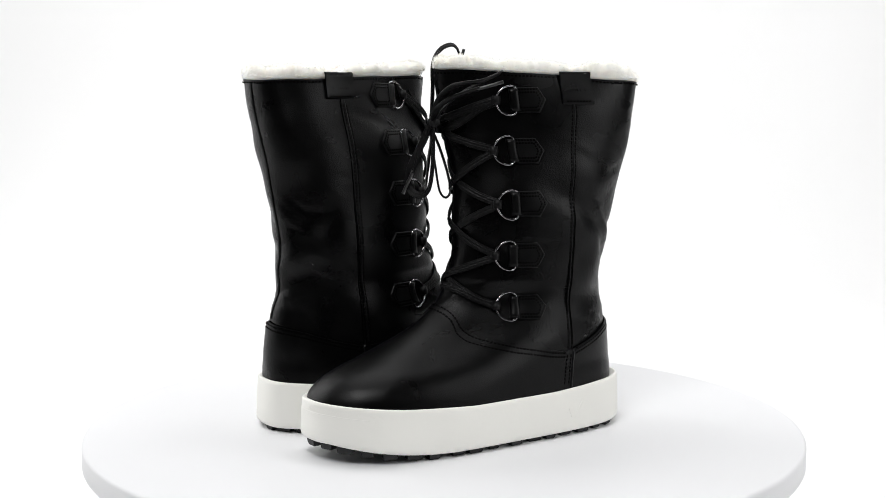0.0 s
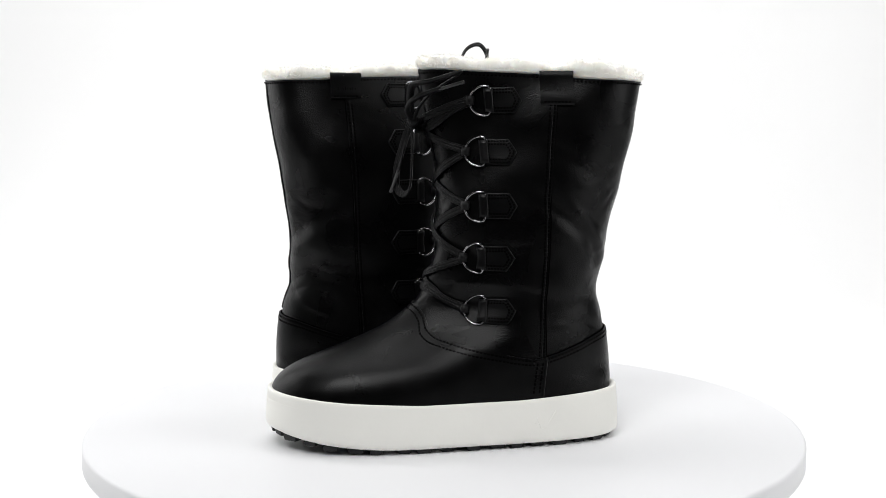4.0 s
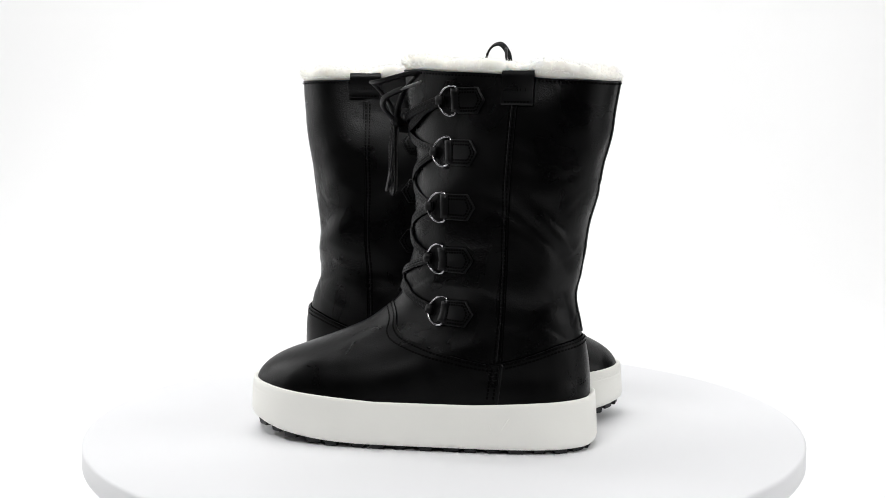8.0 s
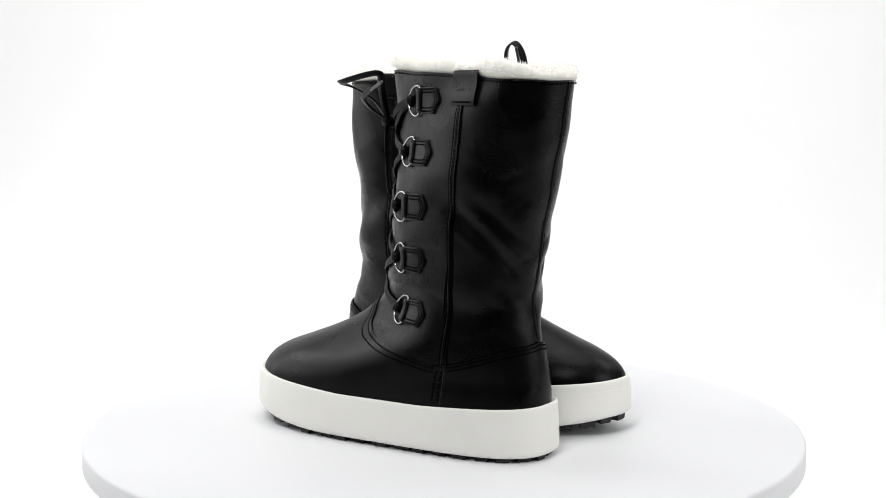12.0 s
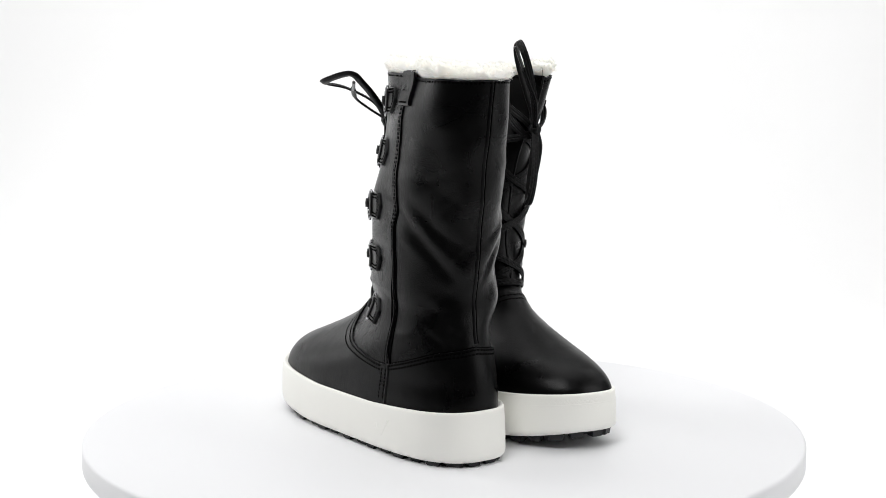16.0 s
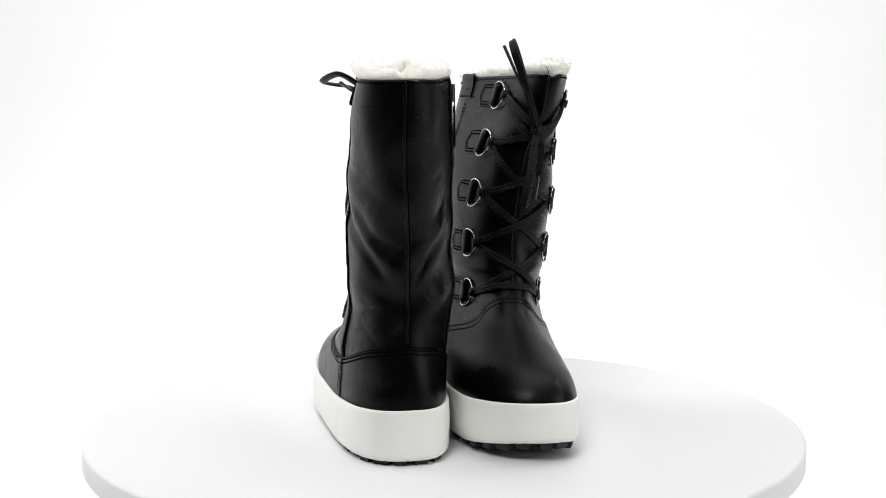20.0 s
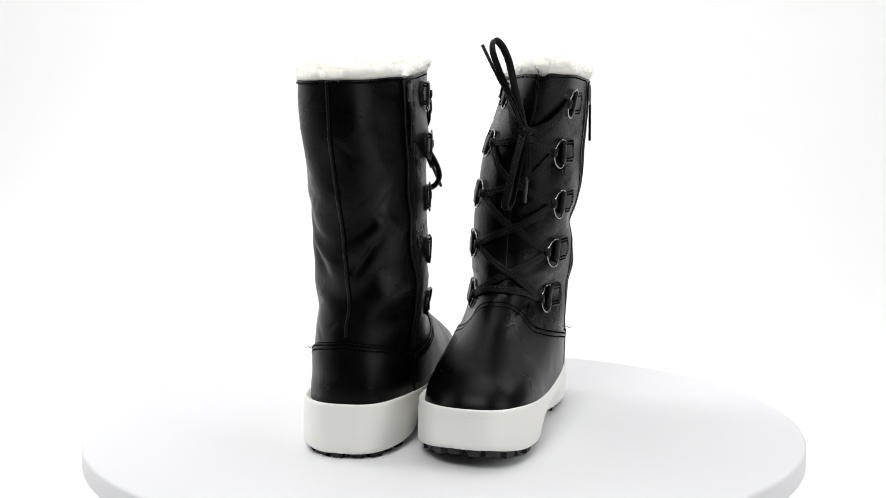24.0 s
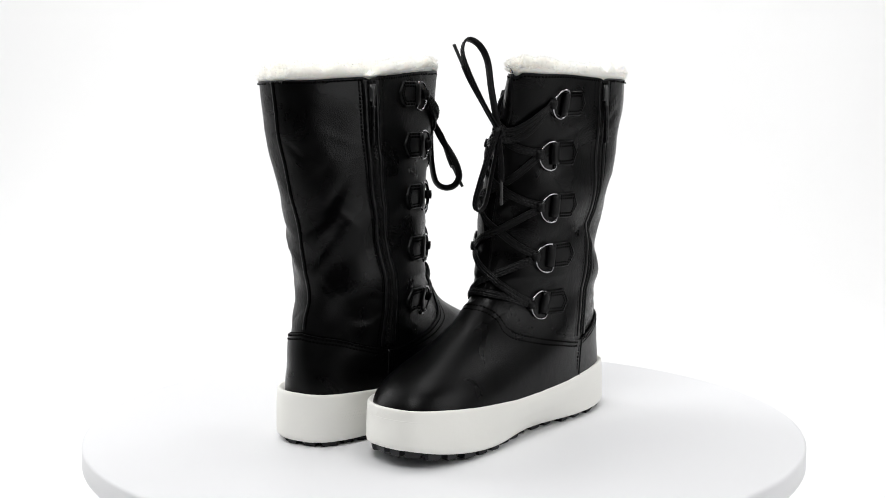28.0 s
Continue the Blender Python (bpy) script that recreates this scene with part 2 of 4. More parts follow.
SHAFT_RIGHT = [
    (0.0210, 0.1150, -0.1295, 0.112, 0.0400, -0.0010, -1.0), (0.0140, 0.1300, -0.1290, 0.125, 0.0405, -0.0028, -2.2),
    (0.0085, 0.1500, -0.1295, 0.148, 0.0414, -0.0028, -3.6), (0.0085, 0.1745, -0.1315, 0.172, 0.0416, -0.0048, -4.6),
    (0.0095, 0.2040, -0.1352, 0.201, 0.0414, -0.0080, -5.4), (0.0125, 0.2335, -0.1408, 0.232, 0.0398, -0.0108, -6.2),
    (0.0175, 0.2620, -0.1455, 0.260, 0.0366, -0.0182, -8.0), (0.0235, 0.2945, -0.1490, 0.2895, 0.0330, -0.0240, -9.5)]
TOE, HEEL = 0.1452, 0.1400


def side_width(c, heel, waist, ball):
    co = np.polyfit([-0.65, -0.05, 0.5], [heel, waist, ball], 2)
    return np.polyval(co, np.clip(c, -0.8, 0.75))


def outline_y(c, s):
    """Sole's outline: c, s run from -1 to 1 along and across; + is the outer side."""
    w = np.where(s > 0, side_width(c, 0.0530, 0.0522, 0.0575), side_width(c, 0.0428, 0.0445, 0.0466))
    return s * w - 0.0100 * np.clip(c, 0, 1) ** 2


def powered(t, n):
    return np.sign(t) * np.abs(t) ** (2 / n)


def smoothstep(x):
    x = np.clip(x, 0, 1)
    return x * x * (3 - 2 * x)


class Shape:
    """The upper's surface for one boot. th: 0 front, + outer side; v: 0 sole, 1 top."""

    def __init__(self, shaft, folds, seed, back, slim, lean, heel_back):
        rows = [(a + back * k, b_, c - heel_back, d, w, n, k, y * lean, t * lean) for a, b_, c, d, w, n, k, y, t in FOOT] + [(a, b_, c, d, w, min(2.3, 2.05 + 0.08 * k), 0.08 * (k == 0), y, t) for k, (a, b_, c, d, w, y, t) in enumerate(shaft)]
        self.rings, self.slim, self.lean = smoothed(rows, 12), slim, lean
        self.rv, self.folds, self.arcs, self.leans = np.linspace(0, 1, len(self.rings)), list(folds), {}, {}
        r = random.Random(seed)
        # short fine creases, most of them round the ankle
        for _ in range(70):
            z = 0.095 + 0.17 * r.random() ** 1.6
            self.folds.append((r.uniform(-3.1, 3.1), z, r.choice((-1, 1)) * r.uniform(0.05, 0.8), r.uniform(0.008, 0.022), r.uniform(0.0022, 0.0042), r.choice((-1, -1, 1)) * r.uniform(0.00025, 0.00060)))
        # soft wrinkles: waves round the boot, their rise with height, phase, depth
        self.waves = [(k, r.uniform(40, 190) * r.choice((-1, 1)), r.uniform(0, 6.28), r.uniform(0.6, 1.0) * 0.00014) for k in (1, 2, 2, 3, 3, 4, 5, 6, 7, 8, 9, 11)]

    def at(self, th, v):
        th, v = np.broadcast_arrays(np.asarray(th, float), np.asarray(v, float))
        xf, zf, xb, zb, w, n, k, yc, tw = [np.interp(v, self.rv, self.rings[:, i]) for i in range(9)]
        c, s = powered(np.cos(th), n), powered(np.sin(th), n)
        z = zb + (zf - zb) * (c + 1) / 2
        inner = smoothstep(-3 * s)
        w = w * (1 - self.slim * inner * (1 - smoothstep((z - 0.105) / 0.05)))
        y = (1 - k) * w * s * (1 - (0.10 + 0.32 * smoothstep((z - 0.19) / 0.09)) * c) + k * outline_y(c, s) * (0.910 + 0.03 * inner - 0.055 * smoothstep(3 * s) * smoothstep((c - 0.1) / 0.6))
        y = y * (1 - 0.16 * self.lean * inner * smoothstep(-1.5 * c) * smoothstep((z - 0.19) / 0.07))
        kk = np.clip(k, 0, 1) ** 0.6
        y = y * (1 - (0.85 + 0.3 * smoothstep(3 * s)) * kk * (1 - kk) * smoothstep((c + 0.2) / 0.9))
        xc, xr = (xf + xb) / 2, (xf - xb) / 2 * c
        push = 0.0
        for t0, z0, slope, length, width, depth in self.folds:
            dt = np.angle(np.exp(1j * (th - t0))) * 0.06
            dz = z - z0
            along, across = dt + slope * dz, dz - slope * dt
            push = push + depth * np.exp(-(along / length) ** 2 - (across / width) ** 2)
        calm = smoothstep((z - 0.060) / 0.06) * (1 - 0.7 * smoothstep((z - 0.25) / 0.04)) + 0.12
        for m, rise, phase, depth in self.waves:
            push = push + calm * depth * np.sin(m * th + rise * z + phase)
        xr = xr + push * np.cos(th)
        y = y + push * np.sin(th)
        ca, sa = np.cos(np.radians(tw)), np.sin(np.radians(tw))
        return np.stack([xc + xr * ca - y * sa, xr * sa + y * ca + yc, z], -1)

    def rim(self, th):
        """v of the cuff's edge: it dips at the zip and beside the front seam."""
        d = np.angle(np.exp(1j * (np.asarray(th, float) - self.notches[0])))
        e = np.angle(np.exp(1j * (np.asarray(th, float) - self.notches[1])))
        drop = 0.0034 * np.exp(-(d / 0.05) ** 2) + 0.0030 * np.exp(-((e + 0.16) / 0.14) ** 2) * smoothstep(-(e - 0.02) / 0.06) + 0.0006 * np.sin(3 * np.asarray(th) + 1) + 0.0005 * np.sin(7 * np.asarray(th)) + 0.0008
        return 1 - 1.93 * drop

    def normal(self, th, v):
        e = 1e-3
        a = self.at(th + e, v) - self.at(np.asarray(th) - e, v)
        v0, v1 = np.clip(np.asarray(v) - e, 0, 1), np.clip(np.asarray(v) + e, 0, 1)
        b = self.at(th, v1) - self.at(th, v0)
        return unit(np.cross(a, b))

    def height(self, th, z):
        """v at which the surface reaches height z."""
        th, z = np.broadcast_arrays(np.asarray(th, float), np.asarray(z, float))
        lo, hi = np.zeros(th.shape), np.ones(th.shape)
        ct = np.cos(th)
        for _ in range(18):
            m = (lo + hi) / 2
            zf, zb, n = [np.interp(m, self.rv, self.rings[:, i]) for i in (1, 3, 5)]
            up = zb + (zf - zb) * (powered(ct, n) + 1) / 2 < z
            lo, hi = np.where(up, m, lo), np.where(up, hi, m)
        return (lo + hi) / 2

    def angle(self, side, x, z):
        """th on that side at which the surface has this x and height."""
        x, z = np.broadcast_arrays(np.asarray(x, float), np.asarray(z, float))
        lo, hi = np.zeros(x.shape), np.full(x.shape, math.pi)
        for _ in range(16):
            m = (lo + hi) / 2
            fwd = self.at(side * m, self.height(side * m, z))[..., 0] > x
            lo, hi = np.where(fwd, m, lo), np.where(fwd, hi, m)
        return side * (lo + hi) / 2

    def spot(self, th, z, h=0.0):
        v = self.height(th, z)
        n = self.normal(th, v)
        return self.at(th, v) + n * np.asarray(h)[..., None], n

    def onto(self, side, th0, z0, a, b, h):
        """Points a forward and b up from (th0, z0) along the surface, h proud of it."""
        a, b, h = np.broadcast_arrays(np.asarray(a, float), np.asarray(b, float), np.asarray(h, float))
        key = (side, round(float(th0), 6), round(float(z0), 6))
        if key not in self.arcs:
            t = np.linspace(th0 + side * 0.35, th0 - side * 1.3, 90)
            P = self.spot(t, np.full(t.shape, z0))[0]
            d = np.concatenate([[0], np.cumsum(np.linalg.norm(np.diff(P, axis=0), axis=1))])
            self.leans[key] = float(self.spot(th0, z0 + 0.008)[0][0] - self.spot(th0, z0 - 0.008)[0][0]) / 0.016
            self.arcs[key] = (d - np.interp(0.35, np.abs(t - t[0]), d), t)
        d, t = self.arcs[key]
        return self.spot(np.interp(a - self.leans[key] * b, d, t), z0 + b, h)[0]


# lace tabs of each boot: x and height of the tips, outer side then inner side
TABS_LEFT = ([(-0.0548, 0.2728), (-0.0500, 0.2324), (-0.0490, 0.1907), (-0.0475, 0.1495), (-0.0480, 0.1074)],
             [(-0.0585, 0.2780), (-0.0560, 0.2365), (-0.0540, 0.1940), (-0.0520, 0.1510), (-0.0520, 0.1080)])
TABS_RIGHT = ([(-0.0505, 0.2765), (-0.0455, 0.2365), (-0.0430, 0.1945), (-0.0440, 0.1520), (-0.0452, 0.1090)],
              [(-0.0485, 0.2705), (-0.0462, 0.2305), (-0.0490, 0.1880), (-0.0505, 0.1470), (-0.0515, 0.1071)])


def edge_height(th):
    """Upper edge of vamp and heel counter round the boot: high arch in front, low at the side seams, rising to the back."""
    a = np.abs(np.angle(np.exp(1j * np.asarray(th, float))))
    return np.interp(a, EDGE_A, EDGE_Z)


EDGE = smoothed([(0.0, 0.1088), (0.20, 0.1086), (0.42, 0.1062), (0.60, 0.1020), (0.72, 0.0974), (0.82, 0.0932), (0.93, 0.0898), (1.06, 0.0864), (1.25, 0.0828), (1.45, 0.0792), (1.65, 0.0756), (1.86, 0.0714), (1.98, 0.0706), (2.12, 0.0738), (2.35, 0.0798), (2.60, 0.0848), (3.1416, 0.0892)], 8)
EDGE_A, EDGE_Z = EDGE[:, 0], EDGE[:, 1]


def boot(name, mirror, shaft, folds, tabs, label, bow, seed, setback=0.0):
    rng = random.Random(seed)
    S = Shape(shaft, folds, seed, setback, 0.02 if mirror < 0 else 0.0, 0.0 if mirror < 0 else 1.0, 0.0070 if mirror < 0 else 0.0)
    root = tagged(new(name), label, "boot", group="pair of boots")
    flip = mirror < 0

    def add(pname, V, F, mat, parent=root, plabel="", smooth=True, turn=False):
        W = np.array(V, float)
        W[:, 1] *= mirror
        return mesh_ob(pname, W, F, mat, parent, plabel, smooth, flip != turn)

    # --- side seams ---
    zs = np.linspace(0.04, 0.296, 60)
    lat_t = S.angle(1, np.interp(zs, [0.04, 0.07, 0.10, 0.15, 0.20, 0.24, 0.28], [-0.0672, -0.0708, -0.0715, -0.0742, -0.0752, -0.0778, -0.0815]), zs)
    med_x = [-0.0705, -0.0708, -0.0715, -0.0800, -0.0860, -0.0910, -0.0920] if mirror > 0 else [-0.0705, -0.0735, -0.0750, -0.0775, -0.0790, -0.0790, -0.0775]
    med_t = S.angle(-1, np.interp(zs, [0.04, 0.07, 0.109, 0.152, 0.197, 0.241, 0.285], med_x), zs)
    front_t = lambda z: np.interp(z, [0.112, 0.137, 0.17, 0.265, 0.294], [-0.10] * 5 if mirror > 0 else [-0.03, 0.035, 0.08, 0.06, 0.175])
    back_t = math.pi + (0.07 if mirror > 0 else 0.0)

    def lat(z):
        return np.interp(z, zs, lat_t)

    def med(z):
        return np.interp(z, zs, med_t)

    S.notches = (float(med(0.285)), float(front_t(0.294)))

    def panel(pname, t0, t1, zlo, zhi, off, na, nb, mat, plabel="", thick=0.0022):
        """A skin between two edges (th by height) and two heights (by th), with turned-in rims."""
        a, b = np.meshgrid(np.linspace(0, 1, na), np.linspace(0, 1, nb))
        zc = 0.06 + 0.22 * b if zhi is None else np.full(b.shape, 0.0) + 0.035 + 0.045 * b
        th0, th1 = t0(zc), t1(zc)
        th = th0 + (th1 - th0) * a
        lo = S.height(th, zlo(th))
        hi = S.rim(th) if zhi is None else S.height(th, zhi(th))
        v = lo + (hi - lo) * b
        P, N = S.at(th, v), S.normal(th, v)
        out = P + N * off
        V = list(out.reshape(-1, 3))
        F = []
        for j in range(nb - 1):
            for i in range(na - 1):
                F.append((j * na + i, j * na + i + 1, (j + 1) * na + i + 1, (j + 1) * na + i))
        rim = [(0, i) for i in range(na)] + [(j, na - 1) for j in range(1, nb)] + [(nb - 1, i) for i in range(na - 2, -1, -1)] + [(j, 0) for j in range(nb - 2, 0, -1)]
        base = len(V)
        for j, i in rim:
            V.append(out[j, i])
            V.append(out[j, i] - N[j, i] * thick)
        m = len(rim)
        for q in range(m):
            r = (q + 1) % m
            F.append((base + 2 * q, base + 2 * q + 1, base + 2 * r + 1, base + 2 * r))
        return add(pname, V, F, mat, root, plabel)

    below = lambda th: edge_height(th) - 0.006
    floor_z = lambda th: np.full(np.shape(th), 0.0335)
    pi = lambda z: np.full(np.shape(z), math.pi)
    npi = lambda z: np.full(np.shape(z), -math.pi)
    panel("shaft_front", med, lat, below, None, 0.0012, 190, 130, LEATHER, "black leather front shaft panel")
    panel("shaft_back_outer", lat, pi, below, None, 0.0, 110, 130, LEATHER)
    panel("shaft_back_inner", npi, med, below, None, 0.0, 110, 130, LEATHER)
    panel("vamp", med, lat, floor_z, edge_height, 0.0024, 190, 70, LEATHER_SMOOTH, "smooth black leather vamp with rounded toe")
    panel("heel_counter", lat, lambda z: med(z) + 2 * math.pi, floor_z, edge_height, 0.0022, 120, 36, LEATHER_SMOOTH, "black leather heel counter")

    # --- stitches ---
    def stitch_row(pname, P, N, step=0.0031, length=0.0022, parent=root):
        P, N = np.array(P), np.array(N)
        d = np.concatenate([[0], np.cumsum(np.linalg.norm(np.diff(P, axis=0), axis=1))])
        s = (np.arange(int(d[-1] / step)) + 0.5) * step
        if not len(s):
            return
        at = lambda q, M: np.stack([np.interp(q, d, M[:, i]) for i in range(3)], 1)
        p, n = at(s, P), unit(at(s, N))
        t = unit(at(s + 0.0004, P) - at(s - 0.0004, P) + 1e-12)
        w = np.cross(n, t)
        hl, hw, hh = length / 2, 0.00068, 0.00028
        V = np.stack([p - t * hl - w * hw, p - t * hl + w * hw, p + t * hl + w * hw, p + t * hl - w * hw,
                      p - t * hl * .6 + n * hh - w * hw * .5, p - t * hl * .6 + n * hh + w * hw * .5, p + t * hl * .6 + n * hh + w * hw * .5, p + t * hl * .6 + n * hh - w * hw * .5], 1).reshape(-1, 3)
        F = [tuple(o * 8 + i for i in f) for o in range(len(s)) for f in ((4, 7, 6, 5), (0, 4, 5, 1), (1, 5, 6, 2), (2, 6, 7, 3), (3, 7, 4, 0))]
        add(pname, V, F, THREAD, parent, smooth=False, turn=True)

    def line(th, z, h):
        return S.spot(np.asarray(th), np.asarray(z), np.full(np.shape(th), h))

    def ridge_line(pname, th, z, h, w, up, mat=LEATHER_EDGE):
        P, N = line(th, z, h)
        V, F = sweep(P, N, [(-w, -.0008), (-w * .7, up * .6), (0, up), (w * .7, up * .6), (w, -.0008)])
        return add(pname, V, F, mat)

    # side seam: dark lap line, two rows of stitches and the puffed strip between them
    zz = np.linspace(0.0715, 0.272, 70)
    ridge_line("lap_line", lat(zz) + 0.002, zz, 0.0002, 0.0005, 0.0005, THREAD)
    ridge_line("side_seam", lat(zz) - 0.0030 / 0.075, zz, 0.0012, 0.0008, 0.0002)
    for d in (0.0016, 0.0044):
        stitch_row("stitching", *line(lat(zz) - d / 0.075, zz, 0.0012))
    zb_ = np.linspace(0.043, 0.0695, 14)
    for d in (0.0020, 0.0050):
        stitch_row("stitching", *line(lat(zb_) - d / 0.075, zb_, 0.0025))
    for lo, hi, h, k_ in ((med(0.08) + 0.03, lat(0.08) - 0.03, 0.0025, 170), (lat(0.08) + 0.03, med(0.08) + 2 * math.pi - 0.03, 0.0023, 100)):
        t = np.linspace(lo, hi, k_)
        ridge_line("edge_line", t, edge_height(t) + 0.0004, 0.0006, 0.0005, 0.0005, THREAD)
        for d in (0.0016, 0.0046):
            stitch_row("stitching", *line(t, edge_height(t) - d, h))
    # top hem
    t = np.linspace(-math.pi, math.pi, 240)
    vt = S.rim(t) - 0.0075
    stitch_row("stitching", S.at(t, vt) + S.normal(t, vt) * 0.0012, S.normal(t, vt), 0.0032, 0.0019)
    # hem edge and rolled seams
    vt = S.rim(t) - 0.002
    V, F = sweep((S.at(t, vt) + S.normal(t, vt) * 0.0002)[:-1], S.normal(t, vt)[:-1], ringprof(0.0006, 6), True)
    add("hem", V, F, LEATHER_EDGE)
    zz = np.linspace(0.092, 0.2872, 50)
    P, N = line(np.full(zz.shape, back_t), zz, 0.0)
    V, F = sweep(P, N, [(-.0030, -.0004), (-.0022, .0006), (-.0008, .0012), (-.0003, .0008), (.0002, .0), (.0008, -.0006)])
    back = add("back_seam", V, F, LEATHER_EDGE, root, "raised centre back seam")
    P, N = line(np.full(zz.shape, back_t), zz, 0.0002)
    Q = P + np.cross(N, [0, 0, 1.0]) * -0.0006
    V, F = sweep(Q, N, [(-.0004, -.0004), (-.0004, .0003), (.0004, .0003), (.0004, -.0004)])
    add("seam_groove", V, F, THREAD, back)
    for seam in (lat, med):
        zz = np.linspace(0.036, 0.071, 14)
        P, N = line(seam(zz), zz, 0.0022)
        V, F = sweep(P, N, [(-.0014, -.001), (-.0010, .0005), (0, .0009), (.0010, .0005), (.0014, -.001)])
        add("quarter_seam", V, F, LEATHER_EDGE)
    zz = np.linspace(0.045, 0.067, 12)
    stitch_row("stitching", *line(med(zz) + 0.04, zz, 0.0025))
    # a loose end of thread where the seams meet
    p, n = [q[0] for q in S.spot(np.array([float(med(0.072) if mirror < 0 else lat(0.072))]), np.array([0.0725]), np.array([0.0028]))]
    P = np.array([p, p + n * .0015 + [0, 0, .0005], p + n * .0032 + [.0005, 0, -.0004], p + n * .0045 + [.0012, 0, .0012]])
    V, F = sweep(smoothed(P, 4), carried_normals(smoothed(P, 4), (0, 0, 1)), ringprof(0.00028, 5))
    add("loose_thread", V, F, THREAD)
    # front centre seam of the shaft
    zz = np.linspace(0.118, 0.293, 50)
    P, N = line(front_t(zz), zz, 0.0012)
    V, F = sweep(P, N, [(-.0022, -.001), (-.0016, .0004), (-.0003, .0010), (.0001, .0006), (.0004, -.0004), (.0006, -.001)])
    add("front_seam", V, F, LEATHER_EDGE)

    # loose ends of thread sticking out of the cuff at the front seam
    tf = float(front_t(0.294))
    p, n = S.at(tf, 0.997), S.normal(tf, 0.99)
    for _ in range(4 if mirror > 0 else 2):
        g = [rng.gauss(0, 1) for _ in range(4)]
        P = smoothed([p, p + n * .001 + [0, .0006 * g[0], .003], p + n * (.0010 + .0008 * g[1]) + [0, .0015 * g[2], .0055 + .001 * g[3]]], 4)
        V, F = sweep(P, carried_normals(P, n), ringprof(0.00022, 5))
        add("loose_thread", V, F, THREAD)

    # --- plates that lie on the leather ---
    def plate(pname, side, th0, z0, outline, h0, h1, mat, parent=root, plabel="", bevel=0.0009):
        o = smoothed(outline, 1, True)
        mid = o.mean(0)
        dense = []
        for i in range(len(o)):
            p, q = o[i], o[(i + 1) % len(o)]
            k = max(1, int(np.linalg.norm(q - p) / 0.003))
            dense += [p + (q - p) * j / k for j in range(k)]
        o = np.array(dense)
        shrink = lambda f: mid + (o - mid) * (1 - f / np.maximum(np.linalg.norm(o - mid, axis=1), 1e-6))[:, None]
        loops = [(o, h0), (o, h1 - bevel * .7), (shrink(bevel * .4), h1 - bevel * .2), (shrink(bevel), h1), (mid + (o - mid) * .45, h1)]
        V = np.concatenate([S.onto(side, th0, z0, l[:, 0], l[:, 1], np.full(len(l), h)) for l, h in loops] + [S.onto(side, th0, z0, mid[:1], mid[1:], np.array([h1]))])
        n, F = len(o), []
        for j in range(len(loops) - 1):
            for i in range(n):
                F.append((j * n + i, j * n + (i + 1) % n, (j + 1) * n + (i + 1) % n, (j + 1) * n + i))
        for i in range(n):
            F.append(((len(loops) - 1) * n + i, (len(loops) - 1) * n + (i + 1) % n, len(V) - 1))
        return add(pname, V, F, mat, parent, plabel, turn=side > 0)

    anchors = {}
    for side, tips in ((1, tabs[0]), (-1, tabs[1])):
        for k, (tx, tz) in enumerate(tips):
            th0 = float(S.angle(side, tx, tz))
            tip = plate("lace_tab", side, th0, tz, [(0, 0), (.0062, .0102), (.0250, .0100), (.0250, -.0100), (.0062, -.0102)], 0.0005, 0.0032, LEATHER_EDGE, root, "pointed black leather tab holding a ring")
            for inset in (0.0016, 0.0040):
                o = np.array([(.0225, .0100 - inset), (.0066 + inset * .3, .0102 - inset), (inset * 1.25, 0), (.0066 + inset * .3, -.0102 + inset), (.0225, -.0100 + inset)])
                if inset > 0.003:
                    o = np.vstack([o[:, :] * [1, 1], o[:1]])
                o = np.concatenate([np.linspace(o[i], o[i + 1], 6) for i in range(len(o) - 1)])
                P = S.onto(side, th0, tz, o[:, 0], o[:, 1], np.full(len(o), 0.0033))
                tp = S.angle(side, P[:, 0], P[:, 2])
                stitch_row("stitching", P, S.normal(tp, S.height(tp, P[:, 2])), 0.0024, 0.0016, tip)
            # folded strap over the ring's bar
            prof = [(.0224, .0030), (.0228, .0042), (.0236, .0047), (.0250, .0049), (.0270, .0050), (.0287, .0046), (.0297, .0034), (.0298, .0018), (.0285, .0006), (.0230, .0006)]
            V, F = [], []
            for b in np.linspace(-.0090, .0090, 7):
                V += list(S.onto(side, th0, tz, [p[0] for p in prof], np.full(len(prof), b), [p[1] for p in prof]))
            m = len(prof)
            for j in range(6):
                for i in range(m):
                    q = (i + 1) % m
                    F.append((j * m + i, j * m + q, (j + 1) * m + q, (j + 1) * m + i))
            F += [tuple(range(m - 1, -1, -1)), tuple(6 * m + i for i in range(m))]
            add("strap", V, F, LEATHER_EDGE, tip, turn=side > 0)
            # D ring: bar inside the strap and a round bow forward
            pts = [(.0252, -.0096), (.0248, -.0080), (.0248, 0), (.0248, .0080), (.0252, .0096), (.0262, .0110)] + [(.0290 + .0122 * math.sin(q), .0117 * math.cos(q)) for q in np.linspace(0, math.pi, 23)] + [(.0262, -.0110)]
            c3 = S.onto(side, th0, tz, [.029], [0.0], [0.0030])[0]
            nrm = unit(S.spot(float(S.angle(side, c3[0], tz)), tz)[1] * [1, 1, 0])
            fwd = S.onto(side, th0, tz, [.032], [0.0], [0.0030])[0] - c3
            fwd = unit(fwd - fwd.dot([0, 0, 1]) * np.array([0, 0, 1]))
            upv = S.spot(float(S.angle(side, c3[0], tz + 0.007)), tz + 0.007)[0] - S.spot(float(S.angle(side, c3[0], tz - 0.007)), tz - 0.007)[0]
            upv = unit(upv - upv.dot(fwd) * fwd)
